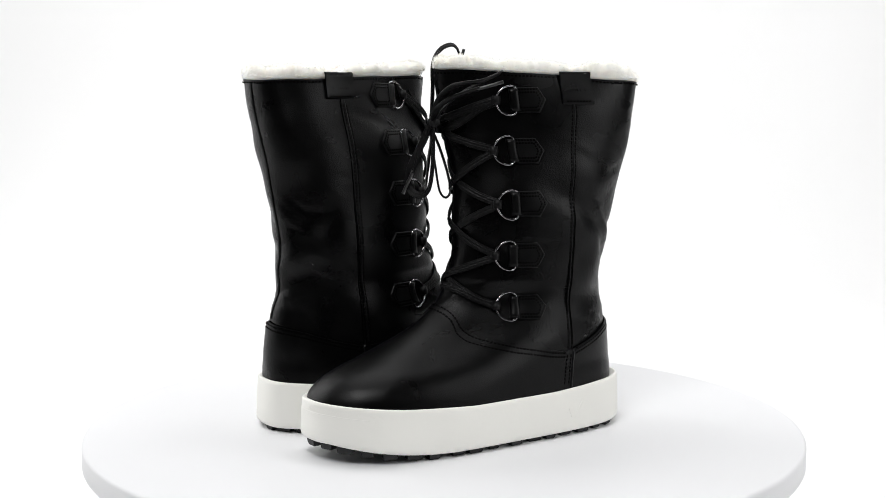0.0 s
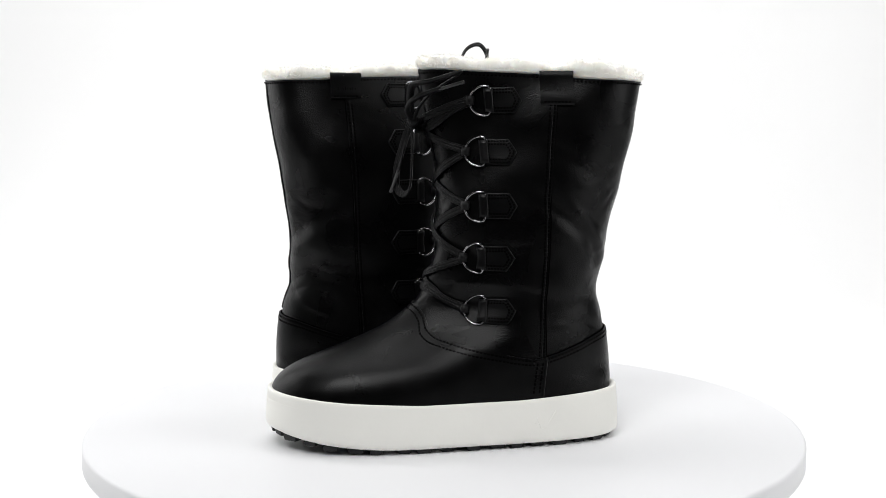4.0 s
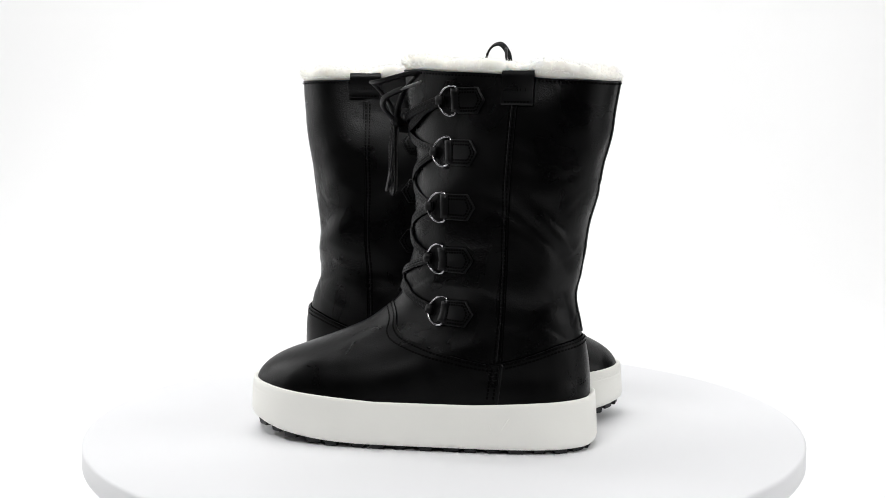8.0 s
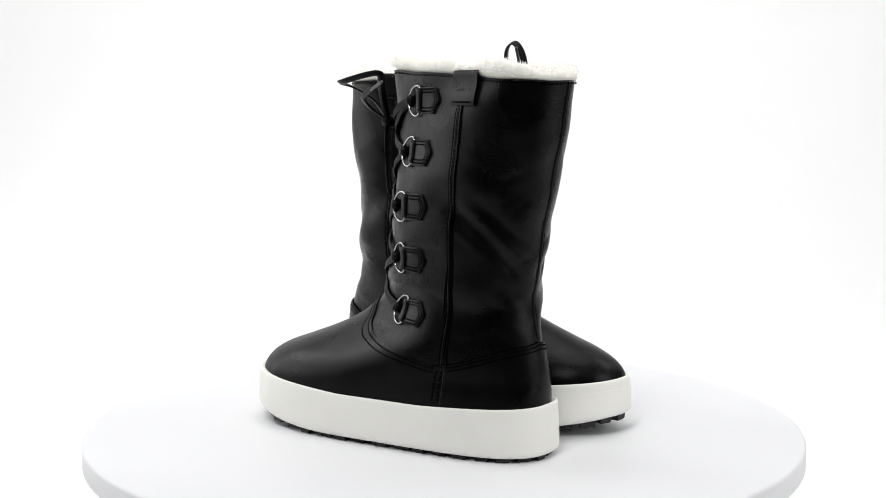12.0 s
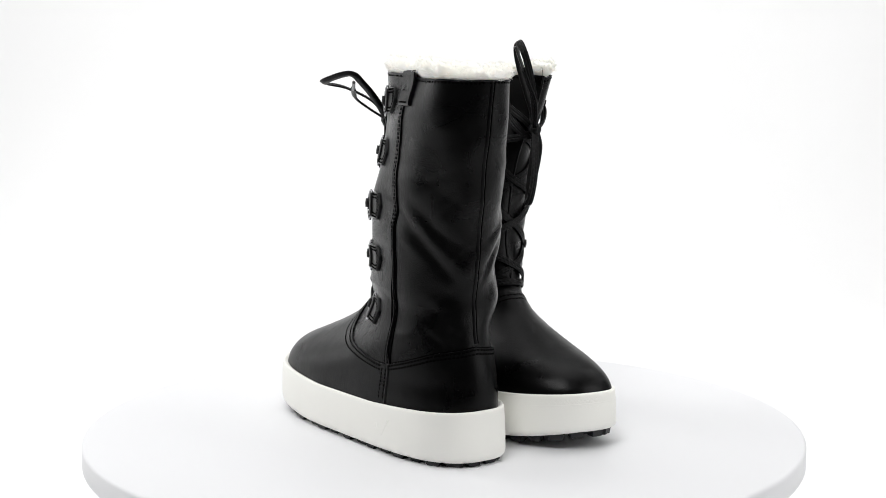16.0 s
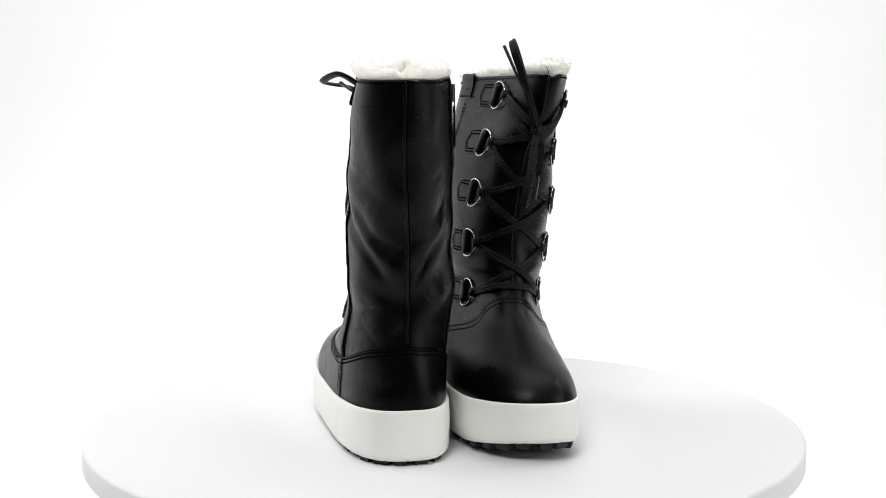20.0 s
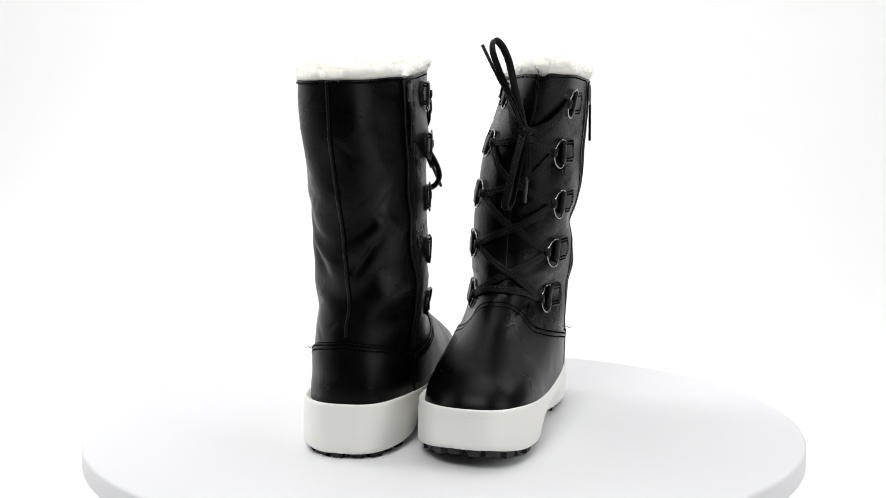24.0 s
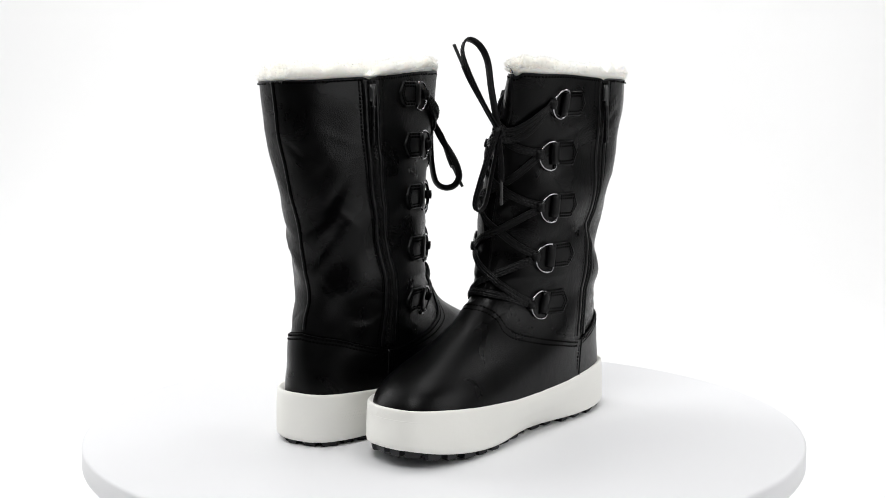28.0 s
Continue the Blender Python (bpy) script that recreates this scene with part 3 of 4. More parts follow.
            nrm = unit(np.cross(fwd, upv)) * (1 if np.cross(fwd, upv).dot(nrm) > 0 else -1)
            droop = rng.uniform(-0.0018, 0.0004)
            seat = S.onto(side, th0, tz, [min(a, .031) for a, b in pts], 0.0, 0.0030)
            P = np.array([q + fwd * max(0, a - .031) + upv * b + nrm * .0006 + np.array([0, 0, droop]) for q, (a, b) in zip(seat, pts)])
            V, F = sweep(P, np.repeat([nrm], len(P), 0), ringprof(0.00085), True)
            add("ring", V, F, STEEL, tip, "polished dark metal D ring")
            front = c3 + fwd * 0.0120
            anchors[side, k] = (float(S.angle(side, front[0], tz)), tz, front)

    # --- pull tab folded over the hem ---
    zt = 0.2875
    th0 = float(S.angle(1, -0.0925, 0.272))
    V, F = [], []
    strip = [(-.0175, .0004, 0), (-.0172, .0020, 0), (-.0150, .0026, 0), (-.009, .0026, 0), (-.002, .0027, 0), (.0040, .0034, 0), (.0075, .0032, 0), (.0092, .0010, 0), (.0092, -.0030, 0), (.0070, -.0062, 0), (.0, -.0075, 0)]
    cols = np.linspace(-0.001, 0.0255, 9)
    vtop = 0.2865
    drop = 1.0 if mirror > 0 else 0.74
    for b, h, _ in strip:
        b = b * drop if b < 0 else b
        for a in cols:
            zc = min(vtop + b, vtop + 0.002)
            p = S.onto(1, th0, zc, [a], [0.0], [h])[0]
            p[2] += max(0, b - 0.002)
            V.append(p)
    m = len(cols)
    for j in range(len(strip) - 1):
        for i in range(m - 1):
            F.append((j * m + i, j * m + i + 1, (j + 1) * m + i + 1, (j + 1) * m + i))
    n0 = len(V)
    for j in range(len(strip)):
        for i in (0, m - 1):
            q = np.array(V[j * m + i])
            V.append(q)
            V.append(q - S.spot(th0, 0.27)[1] * 0.0022)
    for j in range(len(strip) - 1):
        for e in (0, 2):
            a, b = n0 + j * 4 + e, n0 + (j + 1) * 4 + e
            F.append((a, b, b + 1, a + 1) if e else (a + 1, b + 1, b, a))
    pull = add("pull_tab", V, F, LEATHER_EDGE, root, "black leather pull tab folded over the cuff", turn=True)
    a = np.linspace(0.0015, 0.0245, 12)
    for b in (-0.0152 * drop,):
        P = S.onto(1, th0, vtop + b, a, 0 * a, 0 * a + 0.0027)
        stitch_row("stitching", P, np.repeat([S.spot(th0, .27)[1]], 12, 0), 0.0027, 0.0018, pull)
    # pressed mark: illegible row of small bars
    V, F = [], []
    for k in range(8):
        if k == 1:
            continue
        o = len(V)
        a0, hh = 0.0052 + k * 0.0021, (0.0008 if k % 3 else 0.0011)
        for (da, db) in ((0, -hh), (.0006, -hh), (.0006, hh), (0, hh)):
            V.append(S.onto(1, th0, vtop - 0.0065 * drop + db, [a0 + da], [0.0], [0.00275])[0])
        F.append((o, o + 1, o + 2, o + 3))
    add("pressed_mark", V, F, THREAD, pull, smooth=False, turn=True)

    # --- zip on the inner side ---
    zz = np.linspace(0.074, 0.2885, 70)
    tz_ = med(zz)
    P, N = line(tz_, zz, 0.0006)
    V, F = sweep(P, N, [(-.0038, -.0006), (-.0038, .0003), (.0038, .0003), (.0038, -.0006)])
    zipper = add("zip", V, F, TAPE, root, "black zip along the inner side")
    V, F = [], []
    for k in range(120):
        z = 0.077 + k * 0.00163
        p, n = S.spot(np.array([float(med(z))]), np.array([z]), np.array([0.0010]))
        p, n = p[0], n[0]
        t = np.array([0, 0, 1.0])
        w = np.cross(n, t)
        o = len(V)
        sft = 0.0005 if k % 2 else -0.0005
        for dz in (-.0005, .0005):
            for dw, dn in ((-.0013, 0), (-.0009, .0009), (.0009, .0009), (.0013, 0)):
                V.append(p + w * (dw + sft) + n * dn + t * dz)
        F += [(o, o + 1, o + 5, o + 4), (o + 1, o + 2, o + 6, o + 5), (o + 2, o + 3, o + 7, o + 6), (o + 3, o + 2, o + 1, o), (o + 4, o + 5, o + 6, o + 7)]
    add("zip_teeth", V, F, ZIPTEETH, zipper)
    for d in (-0.0046, 0.0046):
        P, N = line(tz_ + d / 0.075, zz, 0.0010)
        V, F = sweep(P, N, [(-.0024, -.0012), (-.0022, .0003), (-.0012, .0009), (.0012, .0009), (.0022, .0003), (.0024, -.0012)])
        add("zip_welt", V, F, LEATHER_EDGE, zipper)
        stitch_row("stitching", *line(tz_ + (d * 1.95) / 0.075, zz, 0.0010 if d > 0 else 0.0004), parent=zipper)
    zsl = 0.2780
    tsl = float(med(zsl))
    p, n = [q[0] for q in S.spot(np.array([tsl]), np.array([zsl]), np.array([0.0022]))]
    up = np.array([0, 0, 1.0])
    w = unit(np.cross(n, up))
    V, F = sweep([p + up * s for s in (-.006, -.003, 0, .004, .0075)], [n] * 5, [(-.0029, -.0012), (-.0029, .0008), (-.0016, .0018), (.0016, .0018), (.0029, .0008), (.0029, -.0012)])
    slider = add("zip_slider", V, F, ZIPMETAL, zipper, "black metal zip slider")
    V, F = sweep([p + n * .0016 + up * s for s in (.0055, .002, -.003, -.008, -.0105)], [n] * 5, [(-.0015, -.0006), (-.0015, .0005), (.0015, .0005), (.0015, -.0006)])
    add("zip_link", V, F, ZIPMETAL, zipper)
    V, F = sweep([p + n * (.0014 + .0002 * s) + up * (-.0095 - .031 * s) for s in (0, .06, .3, .6, .94, 1)], [n] * 6, [(-.0021, -.0009), (-.0023, .0), (-.0021, .0009), (.0021, .0009), (.0023, .0), (.0021, -.0009)])
    add("zip_pull", V, F, LEATHER_EDGE, zipper, "long black leather zip pull")

    # --- laces ---
    def strand(a, b, h, sag=0.0, shift=(0, 0)):
        ta, za, pa = a
        tb, zb, pb = b
        za, zb = za + shift[0], zb + shift[1]
        u = np.linspace(0, 1, 30)
        th, z = ta + (tb - ta) * u, za + (zb - za) * u - sag * np.sin(math.pi * u) ** 0.8
        hh = 0.0022 + h * np.sin(math.pi * u) ** 0.6
        P, N = S.spot(th, z, hh)
        q = np.linspace(0, 1, 30)
        for k in range(30):
            e0, e1 = max(0, 1 - q[k] / 0.12), max(0, 1 - (1 - q[k]) / 0.12)
            P[k] += e0 * (pa + [0, 0, shift[0]] - P[k]) * .9 + e1 * (pb + [0, 0, shift[1]] - P[k]) * .9
        V, F = woven(P, N, 0.0030, 0.0011)
        add("lace", V, F, LACE)

    def wrap(key):
        """Lace turned round the ring's bow."""
        th, z, p = anchors[key]
        n = S.spot(np.array([th]), np.array([z]))[1][0]
        t = unit(np.cross([0, 0, 1.0], n)) * (1 if key[0] > 0 else -1)
        ring_pts = [p + n * .0024 * math.cos(q) + t * .0028 * math.sin(q) for q in np.linspace(0, 2 * math.pi, 13)[:-1]]
        nn = [unit(r - p) for r in ring_pts]
        V, F = sweep(ring_pts, nn, [(-.0034, -.0006), (-.0034, .0006), (0, .0009), (.0034, .0006), (.0034, -.0006)], True)
        add("lace", V, F, LACE)

    A = anchors
    strand(A[1, 4], A[-1, 4], 0.0006, -0.0155 if mirror > 0 else -0.0095)
    slack = 1.0 if mirror < 0 else 0.5
    for k, sag in ((4, 0.0010), (3, 0.0020), (2, 0.0070), (1, 0.0085)):
        strand(A[1, k], A[-1, k - 1], 0.0016 if k % 2 else 0.0002, sag * slack, (.0015, -.0015))
        strand(A[-1, k], A[1, k - 1], 0.0002 if k % 2 else 0.0016, sag * slack, (.0015, -.0015))
    for key in A:
        wrap(key)
    knot = np.array(bow["knot"])
    for side in (1, -1):
        for dz, h in ((0.0, 0.0030), (-0.006, 0.0018)):
            strand(A[side, 0], (bow["th"], knot[2] + dz, knot + [-.001, 0, dz]), h, 0.002 if dz == 0 else 0.008, (-dz * .3, 0))
    # knot
    V, F = [], []
    for q, (r, ax) in enumerate(((.0040, (1, 0, .2)), (.0036, (.3, .2, 1)), (.0042, (.2, 1, .3)))):
        ax = unit(np.array(ax, float))
        e1 = unit(np.cross(ax, [0.3, .5, 1.0]))
        e2 = np.cross(ax, e1)
        ring_pts = [knot + r * (e1 * math.cos(w_) + e2 * math.sin(w_)) * (1.0 + .12 * math.sin(2 * w_)) for w_ in np.linspace(0, 2 * math.pi, 15)[:-1]]
        v, f = sweep(ring_pts, [unit(p_ - knot) for p_ in ring_pts], ribbon(.0022, .0009), True)
        F += [tuple(len(V) + i for i in g) for g in f]
        V += v
    add("bow_knot", V, F, LACE)
    for pts, first in bow["loops"]:
        P = smoothed(pts, 8)
        V, F = woven(P, carried_normals(P, first), 0.0029, 0.0010)
        add("bow_loop", V, F, LACE)
    for pts, first in bow["ends"]:
        P = smoothed(pts, 8)
        V, F = woven(P, carried_normals(P, first), 0.0024, 0.0010)
        end = add("lace_end", V, F, LACE)
        q, d = P[-1], unit(P[-1] - P[-3])
        V, F = sweep([q - d * .002, q, q + d * .010, q + d * .0185, q + d * .0190], [first] * 5, ringprof(0.00135, 8))
        add("aglet", V, F, ZIPMETAL, end, "black lace tip")

    # --- sole ---
    k = 200
    tt = np.linspace(0, 2 * math.pi, k, endpoint=False)
    full = np.where(np.cos(tt) > 0, 2.53, 2.8)
    c, s = powered(np.cos(tt), full), powered(np.sin(tt), full)
    ox, oy = np.where(c > 0, TOE, HEEL + (0.0030 if mirror < 0 else 0)) * c + setback, outline_y(c, s)
    pinch = 0.0125 * np.clip(-s, 0, 1) * np.exp(-((c + 0.08) / 0.36) ** 2) - 0.0012 * s
    tx, ty = np.roll(ox, -1) - np.roll(ox, 1), np.roll(oy, -1) - np.roll(oy, 1)
    nl = np.hypot(tx, ty)
    nx, ny = ty / nl, -tx / nl
    top = np.interp(ox, [-.1415, -.10, -.05, .03, .09, .1415], [.0428, .0413, .0388, .0386, .0420, .0462])
    bot = 0.0036 + 0.0100 * np.clip((ox - .04) / .10, 0, 1) ** 2 * 1.15
    rows = [(-.040, 0.0, 0), (-.0060, 0.0, 0), (-.0012, .0004, 0), (.0008, .0022, 0), (.0014, .0050, 0), (.0010, 0, .40), (.0004, 0, .70), (-.0001, -.0060, 1), (-.0002, -.0036, 1), (-.0004, -.0011, 1), (-.0009, -.0002, 1), (-.0018, 0, 1), (-.0034, -.0004, 1), (-.0066, -.0030, 1)]
    V, F = [], []
    for j, (off, dz, f) in enumerate(rows):
        z = (bot + dz if f == 0 else bot + (top - bot) * f + (dz if f == 1 else 0))
        if off < -.02:
            V += list(np.stack([ox * .6, oy * .3, bot], 1))
        else:
            V += list(np.stack([ox + nx * off, oy + ny * off + pinch * (1 - smoothstep((z - bot) / (top - bot) * 1.5 - .1)), z], 1))
    for j in range(len(rows) - 1):
        for i in range(k):
            q = (i + 1) % k
            F.append((j * k + i, j * k + q, (j + 1) * k + q, (j + 1) * k + i))
    F.append(tuple(range(k - 1, -1, -1)))
    sole = add("sole", V, F, RUBBER, root, "thick off-white rubber cup sole")
    # fine upright ribs round the outer toe, hatching above them, studs on the inner heel
    def face(a, f):
        i = a / (2 * math.pi) * k
        q = [float(np.interp(i % k, np.arange(k + 1), np.append(m_, m_[0]))) for m_ in (ox, oy, nx, ny, top, bot, pinch)]
        n = np.array([q[2], q[3], 0])
        out = float(np.interp(f, [.0114, .06, .14, .40, .70, .83, .9, .97], [.0004, .0008, .0014, .0010, .0004, -.0001, -.0002, -.0004])) - .00008
        return np.array([q[0], q[1] + q[6] * (1 - smoothstep(f * 1.5 - .1)), q[5] + (q[4] - q[5]) * f]) + n * out, n
    V, F = [], []
    def ridge(a0, f0, a1, f1, w_, h_):
        (p, n), (q, m_) = face(a0, f0), face(a1, f1)
        e = unit(np.cross(q - p, n)) * w_
        g = len(V)
        V.extend([p - e, p + n * h_, p + e, q - e, q + m_ * h_, q + e])
        F.extend([(g, g + 1, g + 4, g + 3), (g + 1, g + 2, g + 5, g + 4)])
    for j in range(110):
        a = 0.02 + 0.0085 * j
        ridge(a, .10, a, .70, .00028, .00022 - .0000018 * j)
        ridge(a, .76, a + .012, .93, .00028, .00015 - .0000012 * j)
    add("toe_ribs", V, F, RUBBER, sole)
    V, F = [], []
    for j in range(60):
        a = -0.55 + 0.025 * j
        ridge(a, .735, a + .025, .735, .0004, .0003 * math.sin(math.pi * (j + .5) / 60))
    add("toe_line", V, F, RUBBER, sole)
    V, F = [], []
    for r_ in range(13):
        for j in range(46):
            p, n = face(math.pi + .04 + .02 * (j + .5 * (r_ % 2)), .14 + .062 * r_)
            e = unit(np.cross([0, 0, 1.0], n)) * .0009
            g = len(V)
            V += [p - e, p - np.array([0, 0, .0009]), p + e, p + np.array([0, 0, .0009]), p + n * .00015]
            F += [(g, g + 1, g + 4), (g + 1, g + 2, g + 4), (g + 2, g + 3, g + 4), (g + 3, g, g + 4)]
    add("heel_studs", V, F, RUBBER, sole, smooth=False)
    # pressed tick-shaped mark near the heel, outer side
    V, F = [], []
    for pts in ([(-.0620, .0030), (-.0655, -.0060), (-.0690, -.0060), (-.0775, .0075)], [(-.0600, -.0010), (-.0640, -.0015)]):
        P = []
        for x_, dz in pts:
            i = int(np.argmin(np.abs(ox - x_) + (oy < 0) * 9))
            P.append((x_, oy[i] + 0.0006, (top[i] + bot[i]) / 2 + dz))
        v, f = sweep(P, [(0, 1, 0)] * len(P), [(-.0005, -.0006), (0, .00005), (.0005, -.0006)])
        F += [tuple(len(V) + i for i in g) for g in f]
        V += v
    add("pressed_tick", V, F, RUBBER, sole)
    # black outsole plate and lugs
    V = list(np.stack([ox - nx * .0052, oy - ny * .0052 + pinch, bot + .002], 1)) + list(np.stack([ox - nx * .0058, oy - ny * .0058 + pinch, bot - .0012], 1))
    F = [(i, (i + 1) % k, k + (i + 1) % k, k + i) for i in range(k)] + [tuple(k + i for i in range(k))]
    plate_ob = add("outsole", V, F, TREAD, root, "black rubber outsole with blocky lugs", turn=True)
    arc = np.concatenate([[0], np.cumsum(np.hypot(np.diff(ox, append=ox[0]), np.diff(oy, append=oy[0])))])
    for ring, count, inset in ((0, 36, .0072), (1, 22, .0225)):
        for q in range(count):
            sarc = arc[-1] * (q + 0.5 * ring) / count
            i = int(np.searchsorted(arc, sarc)) % k
            px, py = ox[i] - nx[i] * inset, oy[i] - ny[i] * inset + pinch[i]
            d, e = np.array([nx[i], ny[i], 0]), np.array([-ny[i], nx[i], 0])
            if q % 2:
                px, py = px - d[0] * .0015, py - d[1] * .0015
            zt_, zb2 = bot[i] + .0002, max(0.0, bot[i] - 0.0040 - 0.12 * max(0.0, bot[i] - 0.0036))
            hl, hw = .0044 + .0007 * (q % 3), .0040
            V = []
            for z, g in ((zt_, 1.12), (zb2 + .0008, 1.0), (zb2, .86)):
                V += [np.array([px, py, z]) + d * hw * g * u_ + e * hl * g * v_ for u_, v_ in ((-1, -1), (1, -1), (1, 1), (-1, 1))]
            F = [(j * 4 + m_, (j + 1) * 4 + m_, (j + 1) * 4 + (m_ + 1) % 4, j * 4 + (m_ + 1) % 4) for j in (0, 1) for m_ in range(4)] + [(8, 11, 10, 9), (0, 1, 2, 3)]
            add("lug", V, F, TREAD, plate_ob, smooth=False)

    # --- shearling cuff ---
    n_t, prof = 420, [(-.0022, -.005), (-.0012, -.0004), (.0014, .0022), (.0020, .0052), (.0006, .0082), (-.0025, .0098), (-.0060, .0098), (-.0095, .0084), (-.0120, .0050), (-.0128, -.002), (-.0135, -.012), (-.0165, -.028)]
    th = np.linspace(-math.pi, math.pi, n_t, endpoint=False)
    E0 = S.at(th, np.ones(n_t))
    Nn = S.normal(th, np.full(n_t, .995)).copy()
    Nn[:, 2] = 0
    Nn = unit(Nn)
    zl, zm = float(lat(0.285)), float(med(0.285))
    dip = 1 - 0.45 * np.exp(-((th - zl) / 0.10) ** 2) - 0.75 * np.exp(-((th - zm) / 0.07) ** 2) - 0.5 * np.exp(-((np.abs(th) - math.pi) / 0.035) ** 2) - .35 * np.exp(-((th + .1) / .05) ** 2)
    V, F = [], []
    off = Vector((seed * 3.1, seed * 1.7, 0))
    rim_pts = []
    for j, (o, z) in enumerate(prof):
        for i in range(n_t):
            p = E0[i] + Nn[i] * o + np.array([0, 0, z * (dip[i] if z > 0 else 1)])
            q = Vector(p) + off
            g = noise.noise(q * 26) * .0034 + noise.noise(q * 48) * .0028 + noise.noise(q * 95) * .0022 + noise.noise(q * 230) * .0016 + noise.noise(q * 520) * .0008
            fade = 1.0 if j > 1 else .35 * j
            d = Nn[i] * (1 if o > -.004 else -1) * .6 + np.array([0, 0, .9 if z > .002 else .1])
            p = p + d * g * fade
            V.append(p)
            if 2 <= j <= 8:
                rim_pts.append((p, unit(Nn[i] * (.9 - .28 * (j - 2)) + np.array([0, 0, .25 + .2 * min(j - 2, 4)]))))
    for j in range(len(prof) - 1):
        for i in range(n_t):
            q = (i + 1) % n_t
            F.append((j * n_t + i, j * n_t + q, (j + 1) * n_t + q, (j + 1) * n_t + i))
    fur = add("shearling_lining", V, F, FUR, root, "fluffy cream shearling lining rising over the cuff")
    V, F = [], []
    for _ in range(9000):
        p, d = rng.choice(rim_pts)
        p = p + np.array([rng.uniform(-.0007, .0007) for _ in range(3)])
        d = unit(d + np.array([rng.gauss(0, .55) for _ in range(3)]))
        w = unit(np.cross(d, [rng.gauss(0, 1) for _ in range(3)])) * 0.00013
        bend = np.array([rng.gauss(0, .0006) for _ in range(3)])
        l = rng.uniform(.0010, .0028)
        o = len(V)
        V += [p - w, p + w, p + d * l * .55 + w * .8 + bend * .4, p + d * l * .55 - w * .8 + bend * .4, p + d * l + bend]
        F += [(o, o + 1, o + 2, o + 3), (o + 3, o + 2, o + 4)]
    tagged(add("shearling_fuzz", V, F, FUZZ, fur), kind="stuff")
    return root


# ---- the two boots ----
FOLDS = [
    # th, height, slope, length, width, depth
    (2.25, 0.176, -0.55, 0.060, 0.016, -0.0020), (2.45, 0.157, -0.50, 0.055, 0.014, 0.0012), (2.2, 0.205, -0.4, 0.035, 0.014, 0.0012), (2.75, 0.128, -0.3, 0.03, 0.008, -0.0012),
    (-2.3, 0.150, 0.5, 0.050, 0.013, -0.0024), (-2.2, 0.125, 0.3, 0.045, 0.010, 0.0018), (-2.6, 0.185, 0.5, 0.04, 0.012, -0.0016), (-2.9, 0.150, 0.6, 0.035, 0.007, -0.0012),
    (1.1, 0.150, 0.1, 0.035, 0.012, -0.0010), (-1.2, 0.140, 0.0, 0.035, 0.014, -0.0014), (1.2, 0.112, 0.2, 0.045, 0.009, -0.0012), (-1.5, 0.110, -0.2, 0.040, 0.009, -0.0014),
    (0.9, 0.215, -0.3, 0.030, 0.014, -0.0008), (3.0, 0.125, 0.0, 0.035, 0.012, -0.0010), (0.0, 0.215, 0.0, 0.05, 0.018, -0.0010),
    (0.5, 0.125, 0.3, 0.025, 0.006, -0.0010), (-0.6, 0.122, -0.3, 0.025, 0.006, -0.0010),
]
FOLDS_LEFT = [(2.25, 0.182, -0.55, 0.055, 0.012, -0.0030), (2.45, 0.163, -0.50, 0.050, 0.010, 0.0022)] + FOLDS[2:] + [(2.12, 0.172, -0.72, 0.045, 0.007, -0.0026), (2.22, 0.181, -0.72, 0.045, 0.007, 0.0019), (2.55, 0.156, -0.9, 0.028, 0.007, -0.0018),
    (-2.55, 0.165, 1.1, 0.032, 0.0070, -0.0014), (-2.42, 0.178, 1.1, 0.032, 0.0070, 0.0010), (-2.78, 0.152, 1.2, 0.028, 0.0050, -0.0016), (-2.30, 0.200, 0.9, 0.025, 0.0050, -0.0012),
    (2.35, 0.225, 0, 0.024, 0.035, -0.0042), (2.65, 0.150, 0, 0.022, 0.015, -0.0042), (2.62, 0.193, 0, 0.020, 0.018, -0.0024), (2.05, 0.296, 0, 0.020, 0.018, -0.0035), (2.28, 0.172, 0, 0.018, 0.012, -0.0022), (-0.50, 0.125, 0, 0.022, 0.026, -0.0065), (1.72, 0.299, 0, 0.020, 0.021, -0.0062)]
FOLDS_RIGHT = FOLDS + [(-1.80, 0.163, 0.6, 0.030, 0.010, -0.0034), (-1.55, 0.141, 0.3, 0.030, 0.010, 0.0016),
    (2.62, 0.188, 0, 0.022, 0.040, -0.0045), (-2.0, 0.216, 0, 0.030, 0.028, 0.0038), (-2.1, 0.166, 0.3, 0.020, 0.008, -0.0018), (-1.95, 0.108, 0, 0.025, 0.014, 0.0022),
    (2.75, 0.078, 0, 0.022, 0.022, 0.0026), (3.05, 0.130, 0, 0.020, 0.015, 0.0024), (-0.85, 0.285, 0, 0.020, 0.025, 0.0025)]
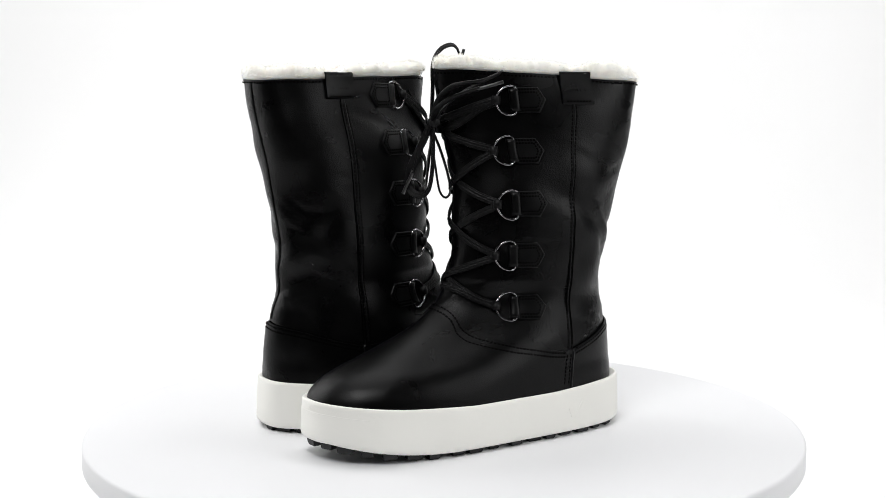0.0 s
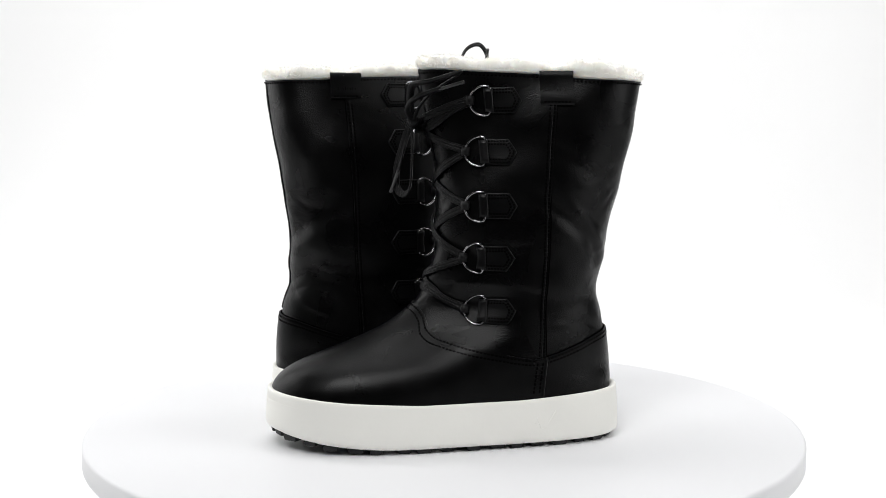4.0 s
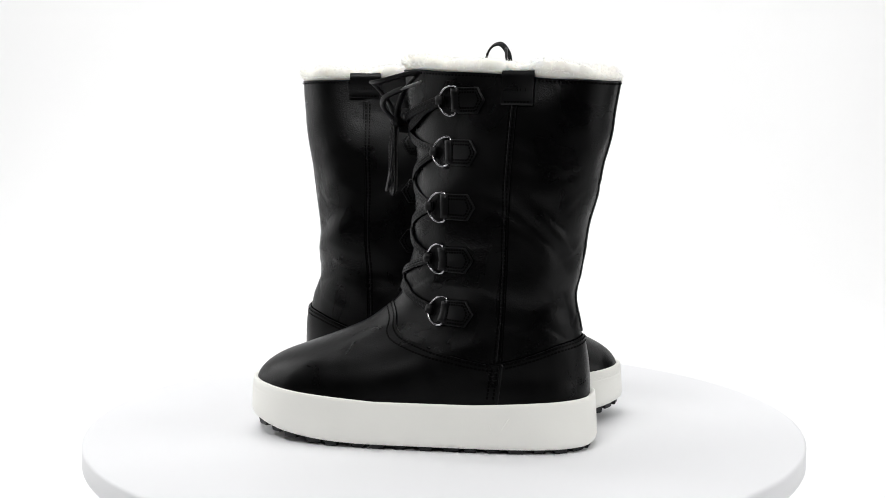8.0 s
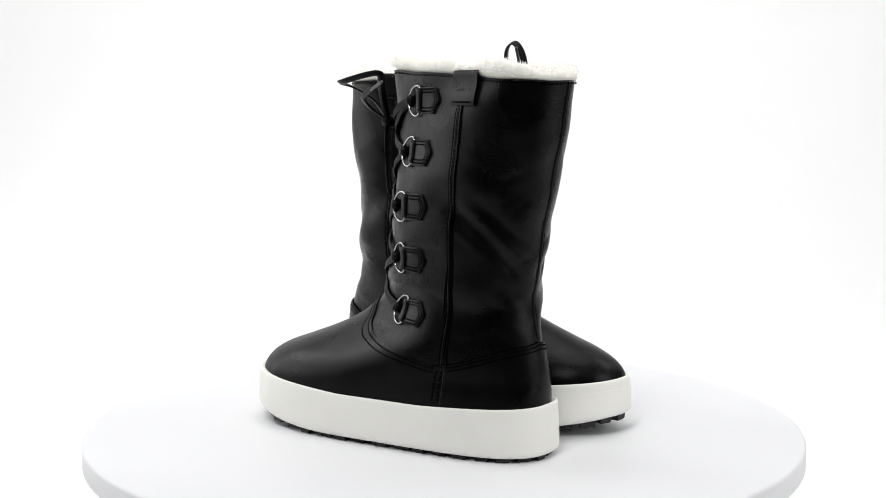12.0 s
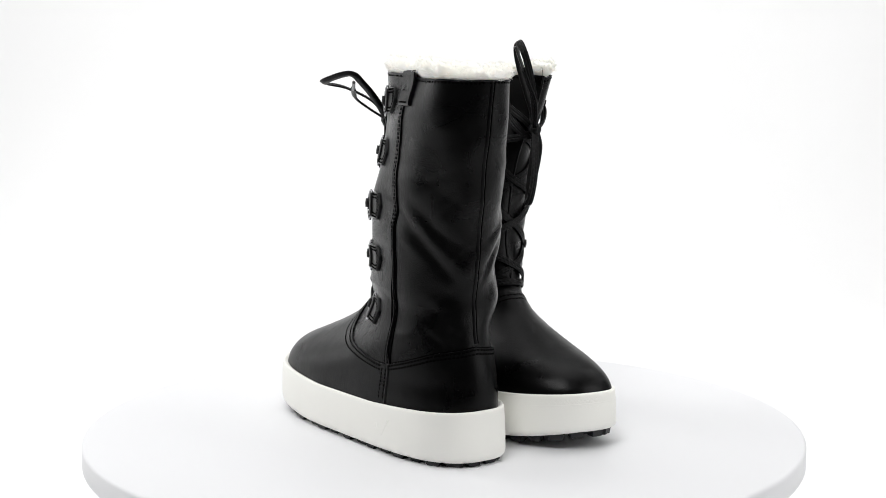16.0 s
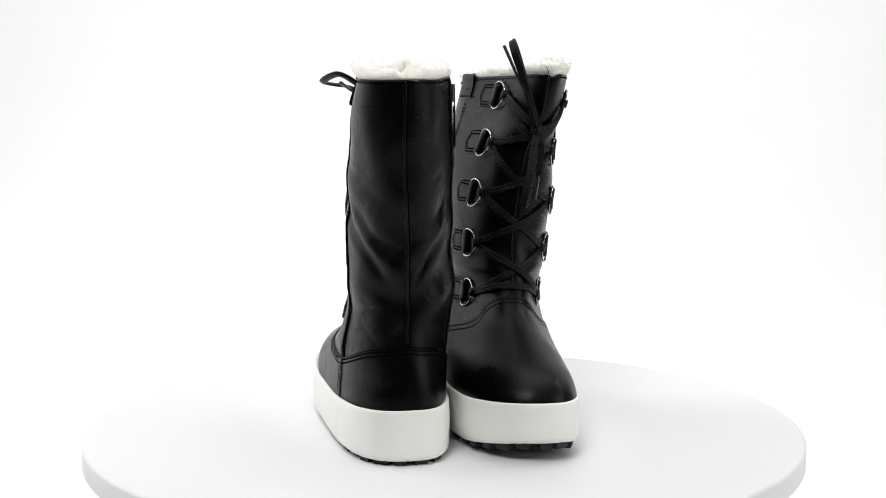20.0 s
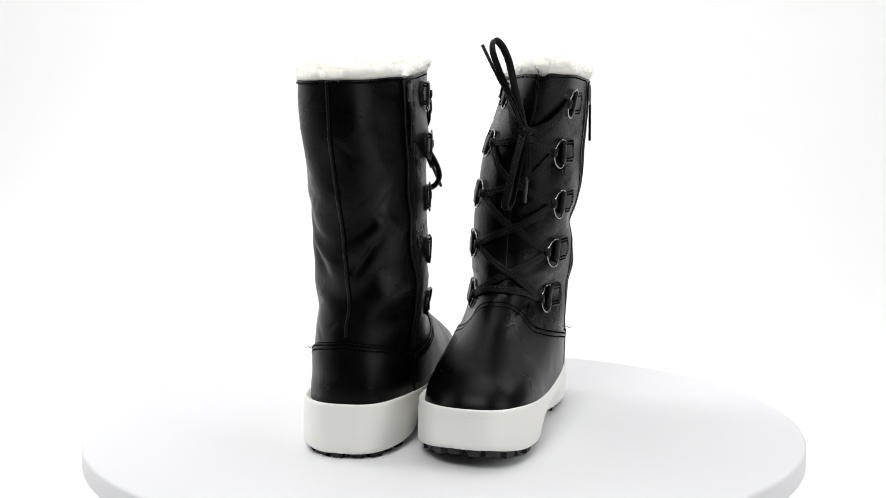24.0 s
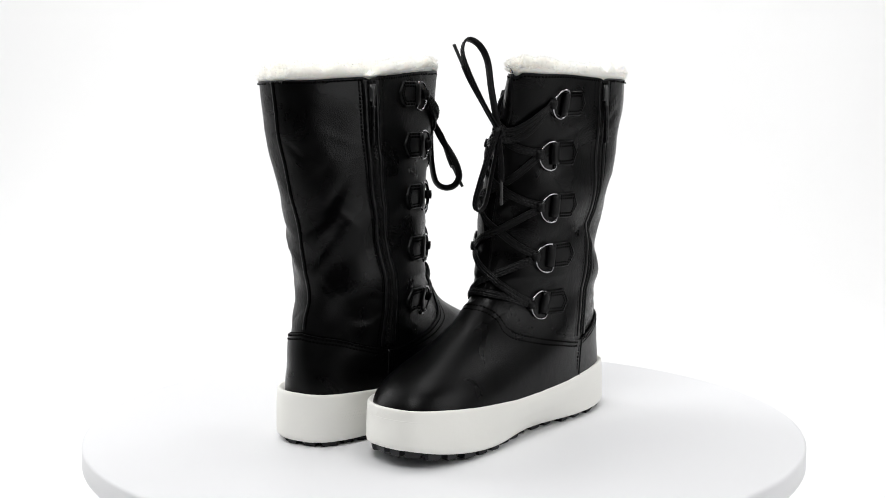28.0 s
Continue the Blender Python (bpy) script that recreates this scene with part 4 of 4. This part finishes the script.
BOW_A = dict(knot=(0.0255, -0.0165, 0.2560), th=-0.12,
             loops=[([(0.0255, -0.0165, 0.2570), (0.0295, -0.003, 0.2725), (0.0325, 0.020, 0.2830), (0.0315, 0.0375, 0.2860), (0.0230, 0.0460, 0.2875), (0.0090, 0.0430, 0.2915), (-0.0010, 0.0370, 0.2940), (-0.0020, 0.0310, 0.2925), (0.0045, 0.0215, 0.2875), (0.0140, 0.0070, 0.2790), (0.0215, -0.0070, 0.2675), (0.0250, -0.0160, 0.2560)], (0, 0.3, 1)),
                    ([(0.0270, -0.0180, 0.2550), (0.0310, -0.0240, 0.240), (0.0345, -0.0350, 0.222), (0.0355, -0.0400, 0.208), (0.0340, -0.0365, 0.1990), (0.0305, -0.0290, 0.1965), (0.0275, -0.0215, 0.2010), (0.0262, -0.0180, 0.215), (0.0260, -0.0165, 0.235), (0.0260, -0.0170, 0.2550)], (0.2, 1, 0.6))],
             ends=[([(0.0265, -0.0150, 0.2570), (0.0320, -0.002, 0.266), (0.0290, 0.012, 0.2740), (0.0190, 0.0200, 0.2790), (0.0099, 0.0255, 0.2821)], (0, 0, 1)),
                   ([(0.0270, -0.0180, 0.2540), (0.0300, -0.0260, 0.240), (0.0330, -0.0315, 0.222), (0.0349, -0.0342, 0.2145)], (1, 0, 0))])
BOW_B = dict(knot=(0.0255, -0.0235, 0.2485), th=-0.06,
             loops=[([(0.0255, -0.0235, 0.2495), (0.0355, -0.0160, 0.270), (0.0425, -0.0070, 0.294), (0.0435, -0.0010, 0.3105), (0.0365, 0.0000, 0.3203), (0.0262, -0.0040, 0.3165), (0.0215, -0.0090, 0.304), (0.0240, -0.0145, 0.283), (0.0262, -0.0205, 0.262), (0.0258, -0.0230, 0.2495)], (1, 0.4, -0.4)),
                    ([(0.0265, -0.0230, 0.2480), (0.0330, -0.0190, 0.230), (0.0385, -0.0145, 0.208), (0.0395, -0.0105, 0.1920), (0.0350, -0.0105, 0.1858), (0.0305, -0.0140, 0.1920), (0.0285, -0.0180, 0.213), (0.0270, -0.0220, 0.235), (0.0258, -0.0230, 0.2480)], (1, 0.2, 0.4))],
             ends=[([(0.0265, -0.0225, 0.2500), (0.0370, -0.0160, 0.270), (0.0405, -0.0060, 0.288), (0.0417, -0.0004, 0.2994)], (0.3, 1, 0)),
                   ([(0.0270, -0.0240, 0.2470), (0.0285, -0.0265, 0.235), (0.0265, -0.0265, 0.223), (0.0240, -0.0250, 0.2090)], (1, 0, 0))])
LEFT = boot("boot", 1, SHAFT_LEFT, FOLDS_LEFT, TABS_LEFT, "tall black leather winter boot, toe turned away from its pair", BOW_A, 3)
RIGHT = boot("boot", -1, SHAFT_RIGHT, FOLDS_RIGHT, TABS_RIGHT, "tall black leather winter boot, lace loop standing above the cuff", BOW_B, 8, -0.0032)


# ---- turning ----
def turned(t):
    """The turntable's angle in degrees after t seconds."""
    return -math.degrees(0.0971310515 * t - 0.0000439756 * t * (28 - t))


def motions():
    times = [i * 0.5 for i in range(57)]
    walk(TURNTABLE, [(t, pose(0, 0, 0, 0, 0, turned(t))) for t in times])
    for ob, x, y, heading in ((LEFT, 0.02228, -0.04707, 213.1), (RIGHT, -0.02421, 0.04466, 28.1)):
        rows = []
        for t in times:
            a = radians(turned(t))
            rows.append((t, pose(x * math.cos(a) - y * math.sin(a), x * math.sin(a) + y * math.cos(a), 0, 0, 0, heading + turned(t))))
        walk(ob, rows)


motions()
